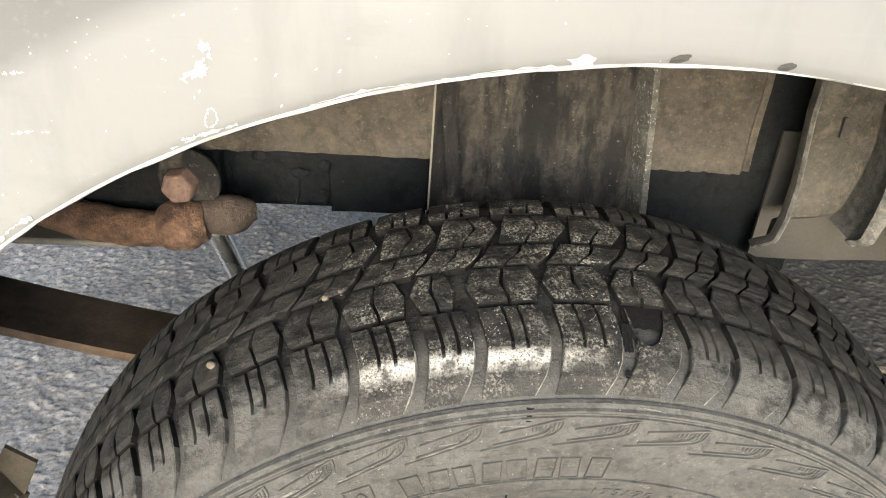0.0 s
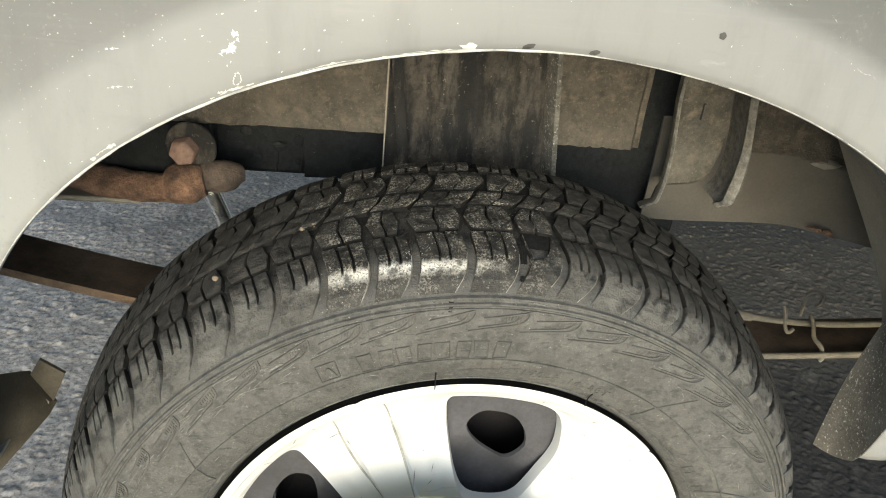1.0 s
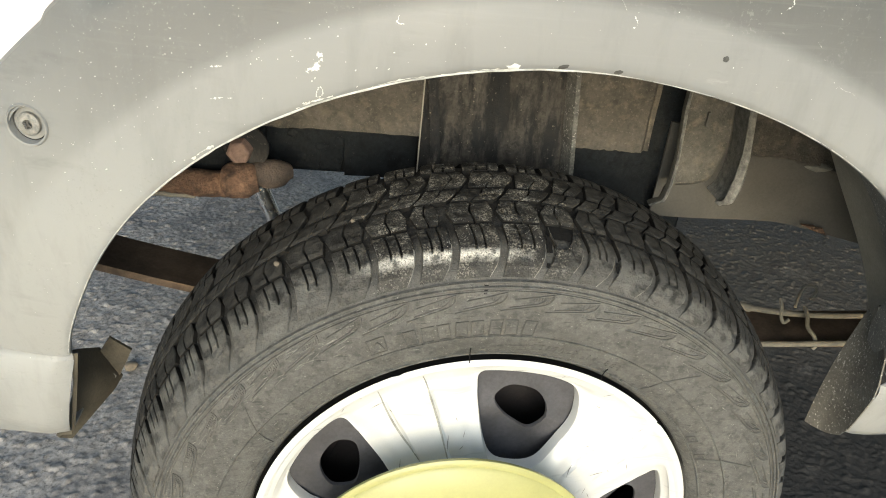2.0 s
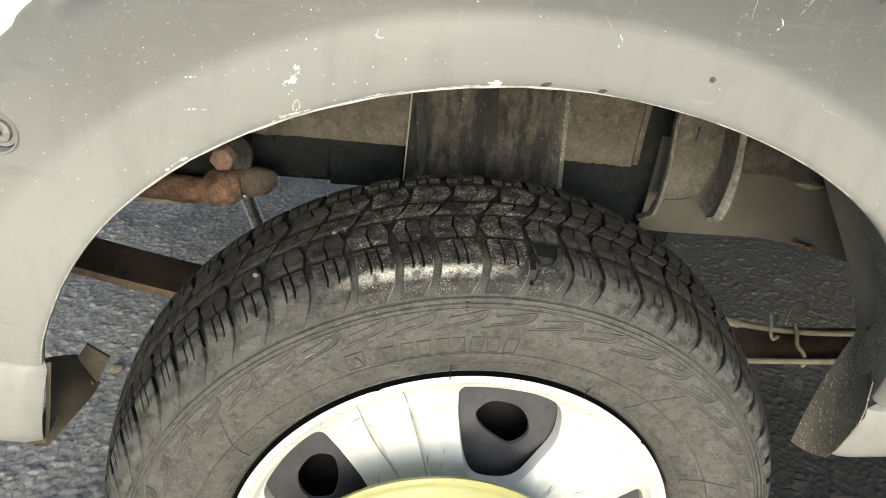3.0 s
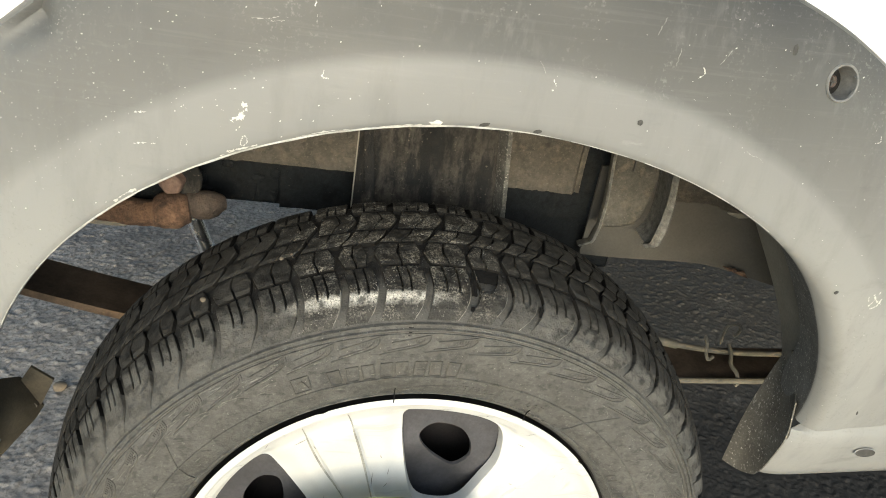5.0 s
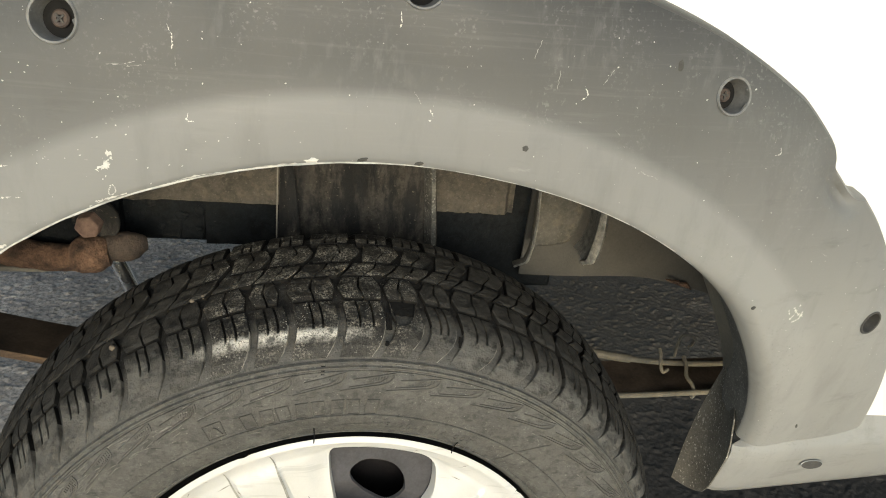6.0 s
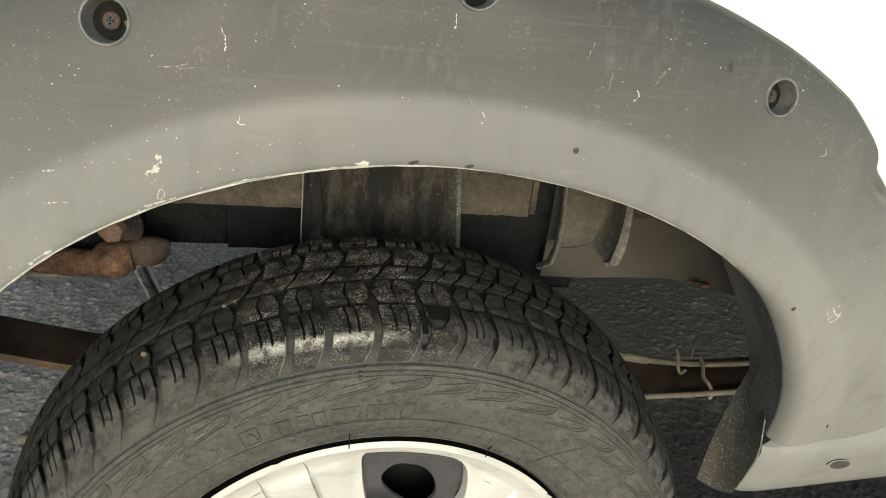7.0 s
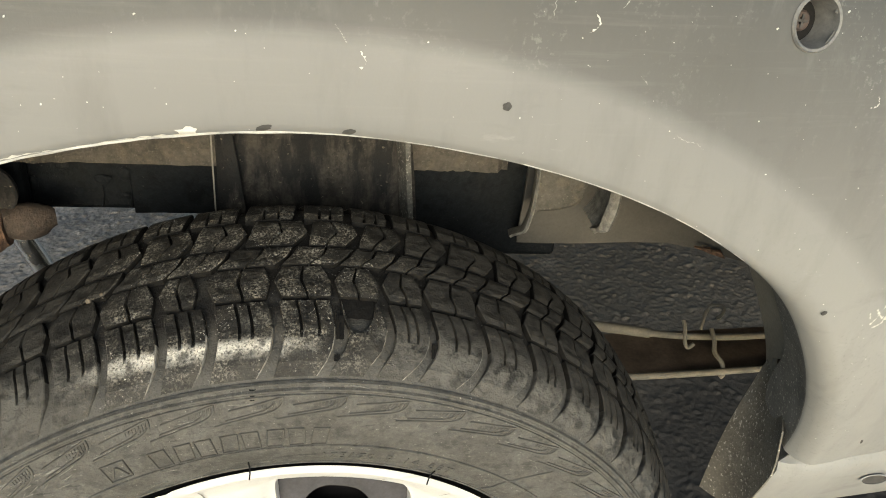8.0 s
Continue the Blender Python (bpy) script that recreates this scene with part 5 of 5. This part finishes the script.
def build_strap():
    """Bracket of two curved flanges: a dusty rounded face behind the rear one, open before the front one to an added
    black block.
    """
    rows = []
    for k in range(41):
        row = []
        for q in [-0.06, -0.05, -0.02, 0.0, 0.03] + [0.08 + 0.92 * n / 14 for n in range(15)] + [1.02, 1.02, 1.0]:
            foot = 0.5225 + 0.0125 * smooth01(-0.02, 0.10, q) + 0.006 * max(0.0, q)
            z = foot + (0.74 - foot) * (k / 40) ** 1.25
            xl = float(np.interp(z, [0.5226, 0.5313, 0.5501, 0.5734, 0.6008, 0.6223, 0.6423, 0.74], [0.1570, 0.1650, 0.1682, 0.1686, 0.1664, 0.1645, 0.1648, 0.150]))
            xb = float(np.interp(z, [0.528, 0.5384, 0.5579, 0.5793, 0.6025, 0.6246, 0.66, 0.74], [0.199, 0.2053, 0.2148, 0.2205, 0.2225, 0.2195, 0.2170, 0.204]))
            row.append([xl, xb, q, z, foot])
        out = []
        for n, (xl, xb, q, z, foot) in enumerate(row):
            if n < 5:
                dx, dy = ((0.0012, 0.006), (0.0004, -0.002), (0.0014, -0.0048), (0.0028, -0.0036), (0.0048, 0.004))[n]
                out.append((xl + dx, 0.176 + dy + 0.010 * (1 - smooth01(0.522, 0.540, z)) ** 2, z))
            else:
                x = xl + 0.007 + (xb - xl - 0.007) * min(q, 1.0)
                back = 0.020 * (1 - smooth01(foot, foot + 0.016, z)) ** 2 + 0.014 * smooth01(0.80, 1.0, q) ** 2 - 0.003 * math.sin(min(q, 1.0) * math.pi)
                out.append((x, 0.1815 + back + (0.0, 0.012, 0.040)[n - 20 if n > 19 else 0] + 0.0012 * noise.noise((x * 60, z * 60, 4)), z))
        rows.append(out)
    strap = part("arch_bracket", grid(rows), M_STRAP, car, "dusty curved bracket with two rounded flanges")
    rim = [[Vector(r[n]) + Vector((0, -0.0012, 0)) for n in (1, 2, 3)] for r in rows]
    part("flange_rim", grid(rim), M_RIDGE, strap, "pale rubbed flange rim")
    rows = []
    for k in range(41):
        z = 0.5275 + 0.21 * (k / 40) ** 1.2
        xl = float(np.interp(z, [0.5283, 0.538, 0.5595, 0.5829, 0.6076, 0.6278, 0.66, 0.74], [0.2225, 0.2248, 0.2280, 0.2288, 0.2262, 0.2230, 0.2190, 0.206]))
        w = float(np.interp(z, [0.5275, 0.534, 0.55, 0.58, 0.60, 0.63], [0.004, 0.0085, 0.0098, 0.0072, 0.0058, 0.0060]))
        y = 0.174 + 0.012 * (1 - smooth01(0.5275, 0.540, z)) ** 2 + 0.0006 * noise.noise((2, 0, z * 150))
        rows.append([(xl + 0.5 * w, y + 0.004, z), (xl, y, z), (xl + 0.25 * w, y - 0.005, z), (xl + 0.6 * w, y - 0.007, z), (xl + 0.9 * w, y - 0.004, z), (xl + w, y + 0.002, z), (xl + w, y + 0.045, z)])
    part("flange_rim", grid(rows), M_RIDGE, strap, "pale rubbed flange rim")
    part("slot", block(0.1885, 0.1903, 0.1760, 0.1830, 0.606, 0.619), M_DARKCHIP, strap)


build_strap()
# added block; its black puts the shade of the bracket's hollow into colour
part("hollow_shade_block", block(0.076, 0.233, 0.2245, 0.25, 0.530, 0.76), M_RAIL, car, "black block for the shade in the bracket's hollow")
# black box puts the shade of the cavity below the panel into colour
part("rail_shadow_box", block(0.085, 0.215, 0.235, 0.32, 0.47, 0.562), M_RAIL, car, "black box for the shaded cavity below the panel", bevel=0.004)


def build_front_wall():
    bm = sheet(lambda x, z: (0, 0.196 + 0.004 * noise.noise((x * 40, z * 40, 8)) - 0.010 * (1 - smooth01(0.556, 0.570, z)), (ragged(x, 0.002, 9) + float(np.interp(x, [0.25, 0.276, 0.30, 0.32, 0.362, 0.46], [0.018, 0.017, 0.0135, 0.0085, -0.0035, -0.02]))) * (1 - smooth01(0.5585, 0.62, z))), 0.238, 0.46, 0.5585, 0.76, 50, 24)
    part("inner_panel", thick(bm, 0.004), M_MUDPLAIN, car, "mud-crusted panel edge")
    def low(x, z):
        return (0, 0.222 - 0.05 * smooth01(0.30, 0.42, x) + 0.004 * noise.noise((x * 12, z * 12, 3)), 0)
    part("smooth_liner", thick(sheet(low, 0.175, 0.40, 0.494, 0.592, 30, 12), 0.003), M_LINERDARK, car, "smooth dusty liner panel")
    tri = bmesh.new()
    vs = [tri.verts.new(p) for p in ((0.322, 0.200, 0.5040), (0.336, 0.198, 0.5035), (0.337, 0.198, 0.5015), (0.344, 0.196, 0.5025), (0.349, 0.194, 0.4965), (0.338, 0.198, 0.4985))]
    tri.faces.new(vs)
    part("rusty_tab", thick(tri, 0.003), M_RUST, car, "small rusty metal tab", smooth=False)
    # crumb of mud on the edge
    bm = bmesh.new()
    bmesh.ops.create_icosphere(bm, subdivisions=2, radius=0.012, matrix=Matrix.Translation((0.312, 0.186, 0.570)) @ Matrix.Diagonal((1.2, 0.4, 0.35, 1)))
    for v in bm.verts:
        v.co += Vector((1, 1, 1)) * 0.002 * noise.noise(v.co * 200)
    part("mud_crumb", bm, M_WIRE, car)


build_front_wall()


def build_liner():
    """The liner that closes the front of the arch behind the flare."""
    rows = []
    for i in range(31):
        phi = 42 + 44 * i / 30
        y0, y1 = 0.018 + 0.040 * smooth01(71, 76, phi), 0.125 - 0.052 * smooth01(58, 80, phi)
        row = []
        for k in range(7):
            t = k / 6
            r = 0.3365 + 0.004 * t
            row.append(Vector((r * math.sin(radians(phi)), y0 + (y1 - y0) * t, ARCH.z + r * math.cos(radians(phi)))))
        rows.append(row)
    part("arch_liner", thick(grid(rows), 0.003), M_MUDSMOOTH, car, "grey-brown dusty liner of the wheel arch")
    # added black sheet: shade of the gap between flare and liner put into its colour
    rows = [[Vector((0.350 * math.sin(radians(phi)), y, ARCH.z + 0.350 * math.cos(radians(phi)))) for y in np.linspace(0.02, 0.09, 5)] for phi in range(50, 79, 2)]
    part("gap_shade_sheet", thick(grid(rows), 0.003), M_RAIL, car, "black sheet for the shaded gap behind the flare")
    # lower end faces of the cladding, turned towards the wheel
    rows = []
    for j in range(9):
        t = j / 8
        z = 0.488 - 0.102 * t
        o = Vector((0.3098 + (0.47 - z) * 0.10, -0.0032 + float(np.interp(z, [0.386, 0.402, 0.420, 0.440, 0.455, 0.4625, 0.470, 0.484, 0.500], [0.030, 0.0205, 0.014, 0.007, 0.0030, 0.0035, 0.0045, 0.0060, 0.0075])), z))
        i = Vector((0.330, 0.070, 0.492)).lerp(Vector((0.306, 0.060, 0.372)), t) + Vector((-0.004 * math.sin(t * math.pi), 0, 0))
        rows.append([o.lerp(i, s / 8) + Vector((0.003 * math.sin(s / 8 * math.pi), 0, -0.004 * math.sin(s / 8 * math.pi) * t)) for s in range(9)])
    part("end_plate", thick(grid(rows), 0.0012), M_SILLEND, sill, "muddy inner end of the cladding")
    rows = []
    for j in range(9):
        t = j / 8
        o = Vector((-0.3095, -0.004, 0.468)).lerp(Vector((-0.334, 0.028, 0.360)), t)
        i = Vector((float(np.interp(t, [0, 0.4, 1], [-0.332, -0.314, -0.346])), float(np.interp(t, [0, 0.4, 1], [0.100, 0.100, 0.052])), float(np.interp(t, [0, 0.4, 1], [0.392, 0.362, 0.334]))))
        rows.append([o.lerp(i, s / 8) + Vector((-0.012 * math.sin(s / 8 * math.pi), 0, 0)) for s in range(9)])
    part("end_plate", thick(grid(rows), 0.003), M_ENDPLATE, corner, "dark inner end of the bumper corner")
    bm = bmesh.new()
    vs = [bm.verts.new(p) for p in ((-0.337, 0.098, 0.377), (-0.3195, 0.100, 0.407), (-0.302, 0.100, 0.394), (-0.316, 0.098, 0.362))]
    bm.faces.new(vs)
    part("bent_tab", thick(bm, 0.003), M_ENDPLATE, corner, "bent muddy tab", smooth=False)
    bm = bmesh.new()
    vs = [bm.verts.new((x, 0.0915, z)) for x, z in ((-0.3335, 0.3765), (-0.3300, 0.3835), (-0.3245, 0.3790), (-0.3215, 0.3800), (-0.3180, 0.3745), (-0.3150, 0.3700), (-0.3185, 0.3640), (-0.3240, 0.3675), (-0.3285, 0.3735))]
    bm.faces.new(vs)
    part("mud_smear", thick(bm, 0.001), M_WIRE, corner, "dry tan mud", smooth=False)


build_liner()


# ---- chassis, spring, damper, cable ----
def build_rail():
    rail = part("chassis_rail", block(-0.74, 0.09, 0.236, 0.30, 0.5095, 0.600), M_RAIL, car, "black box for the shaded cavity below the panel with dirty seams", bevel=0.005)
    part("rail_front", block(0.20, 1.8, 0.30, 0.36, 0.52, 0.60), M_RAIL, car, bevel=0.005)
    for x, w in ((-0.152, 0.004), (-0.131, 0.006)):
        part("seam", tube([(x, 0.2348, 0.538), (x + 0.001, 0.2345, 0.526), (x - 0.001, 0.2345, 0.5135)], w * 0.22, 10, 8, lambda t: 0.3 + 0.7 * t), M_RAIL, rail)
    bm = sheet(lambda x, z: (0, 0.2325 + 0.001 * noise.noise((x * 60, z * 60, 2)), 0), -0.128, -0.062, 0.512, 0.575, 12, 6)
    part("gusset", thick(bm, 0.004), M_RAIL, rail)
    bm = bmesh.new()
    bmesh.ops.create_icosphere(bm, subdivisions=2, radius=0.0045, matrix=Matrix.Translation((-0.088, 0.231, 0.5355)) @ Matrix.Diagonal((1, 0.4, 1, 1)))
    part("paint_blister", bm, M_MUDSMOOTH, rail)
    # flaking lower edge and lumps of old underseal
    lump = random.Random(21)
    for k in range(16):
        bm = bmesh.new()
        x, z, s = lump.uniform(-0.20, -0.065), lump.uniform(0.515, 0.565), lump.uniform(0.002, 0.005)
        bmesh.ops.create_icosphere(bm, subdivisions=2, radius=s, matrix=Matrix.Translation((x, 0.2335, z)) @ Matrix.Diagonal((lump.uniform(0.8, 2), 0.35, lump.uniform(0.8, 2), 1)))
        for v in bm.verts:
            v.co += Vector((1, 0.3, 1)) * 0.0012 * noise.noise(v.co * 300)
        part("underseal_lump", bm, M_RAIL, rail)


build_rail()


def leaf_z(x):
    return 0.334 + 0.265 * (x - 0.12) ** 2 if x < 0.12 else 0.334 + 0.09 * (x - 0.12) ** 2


def build_leaf_spring():
    spring = part("leaf_spring", grid([[(x, 0.230, leaf_z(x)), (x, 0.290, leaf_z(x))] for x in np.linspace(-0.62, 0.75, 60)]), M_LEAF, car, "dark leaf spring with rusty edges")
    thick_rows = [[(x, 0.2295, leaf_z(x) + 0.0004), (x, 0.2285, leaf_z(x) - 0.0015), (x, 0.2285, leaf_z(x) - 0.007), (x, 0.230, leaf_z(x) - 0.0085), (x, 0.290, leaf_z(x) - 0.0085), (x, 0.290, leaf_z(x) - 0.0003)] for x in np.linspace(-0.62, 0.75, 60)]
    part("leaf_edge", grid(thick_rows), M_LEAFEDGE, spring, "rust-brown spring edge")
    part("leaf_plate", block(-0.20, 0.24, 0.232, 0.288, 0.300, 0.328), M_LEAF, spring, bevel=0.003)


build_leaf_spring()


def crust(bm, amp):
    """Uneven rust scale on a casting."""
    bm.normal_update()
    for v in bm.verts:
        v.co += v.normal * amp * (noise.noise(v.co * 90) + 0.6 * noise.noise(v.co * 240))
    return bm


def build_damper():
    damper = part("damper", tube([(-0.2030, 0.197, 0.512), (-0.1900, 0.197, 0.478), (-0.137, 0.197, 0.338)], 0.0076, 12, 20), M_CHROME, car, "bright damper rod under a rusty mount")
    part("boss", crust(tube([(-0.232, 0.180, 0.5225), (-0.2245, 0.179, 0.5235), (-0.214, 0.178, 0.5250), (-0.203, 0.179, 0.5265)], 0.0160, 26, 26, lambda t: 0.62 + 0.42 * math.sin(math.pi * (0.12 + 0.8 * t))), 0.0011), M_RUST, damper, "rusty boss")
    part("damper_eye", crust(tube([(-0.208, 0.186, 0.5275), (-0.197, 0.186, 0.5285), (-0.186, 0.188, 0.5290), (-0.174, 0.192, 0.5290)], 0.0125, 26, 26, lambda t: 0.9 + 0.18 * math.sin(math.pi * t) - 0.45 * t ** 4), 0.0011), M_GRIME, damper, "grimy damper eye")
    horn = tube([(-0.360, 0.232, 0.516), (-0.320, 0.214, 0.5135), (-0.290, 0.202, 0.5115), (-0.255, 0.196, 0.5110), (-0.222, 0.192, 0.5130)], 0.0125, 24, 16, lambda t: 0.92 + 0.12 * math.sin(math.pi * t))
    part("mount_horn", crust(horn, 0.0014), M_RUST, damper, "rusty curved mounting arm")
    bolt = Matrix.Translation((-0.2180, 0.182, 0.5515)) @ pose(0, 0, 0, 90, 0, -8)
    part("washer", turned([(0.0001, 0.001), (0.0195, 0.001), (0.0205, 0.0), (0.0195, -0.004)], bolt @ Matrix.Translation((0.004, 0.002, -0.004)), 28), M_MUD, damper)
    part("bolt", turned([(0.0001, 0.009), (0.0088, 0.0088), (0.0108, 0.0072), (0.0114, 0.001), (0.0112, -0.008)], bolt @ pose(0, 0, 0, 0, 0, 12), 6), M_BOLT, damper, "rusty hexagon bolt head", smooth=False, bevel=0.0022)
    part("mount_plate", block(-0.42, -0.200, 0.212, 0.230, 0.506, 0.585), M_RAIL, car, "dusty mounting plate", bevel=0.004)
    part("under_plate", block(-0.42, -0.262, 0.200, 0.30, 0.4915, 0.4965), M_WIRE, car, bevel=0.002)


build_damper()


def build_cable():
    cable = part("brake_cable", tube([(0.24, 0.268, 0.371), (0.30, 0.265, 0.3655), (0.345, 0.262, 0.360), (0.40, 0.262, 0.3555), (0.46, 0.262, 0.3565), (0.60, 0.265, 0.365)], 0.0036, 40, 10), M_WIRE, car, "dusty brake cable clipped along the spring")
    part("sleeve", tube([(0.24, 0.268, 0.371), (0.29, 0.2655, 0.3665), (0.3385, 0.2625, 0.3606)], 0.0052, 14, 12), M_WIRE, cable)
    part("clip", tube([(0.3745, 0.268, 0.372), (0.3752, 0.262, 0.366), (0.3758, 0.256, 0.354), (0.379, 0.253, 0.349), (0.385, 0.255, 0.352)], 0.0021, 24, 8), M_WIRE, cable, "bent wire clip")
    part("clip", tube([(0.3945, 0.266, 0.362), (0.3955, 0.268, 0.376), (0.3965, 0.268, 0.3865), (0.4005, 0.268, 0.3905), (0.4095, 0.268, 0.3900), (0.4140, 0.268, 0.3855), (0.4135, 0.268, 0.378), (0.4090, 0.267, 0.374)], 0.0017, 40, 8), M_WIRE, cable, "looped wire clip")
    part("clip", tube([(0.403, 0.262, 0.366), (0.4045, 0.253, 0.359), (0.4035, 0.244, 0.350), (0.408, 0.234, 0.345), (0.4085, 0.2265, 0.3375), (0.406, 0.226, 0.333)], 0.0024, 30, 8), M_WIRE, cable, "rusty wire hook")
    part("lower_cable", tube([(0.24, 0.2265, leaf_z(0.24) - 0.002), (0.34, 0.2265, leaf_z(0.34) - 0.002), (0.42, 0.2265, leaf_z(0.42) - 0.001), (0.475, 0.227, leaf_z(0.475)), (0.52, 0.227, leaf_z(0.52) + 0.001)], 0.0034, 30, 10), M_WIRE, cable)


build_cable()
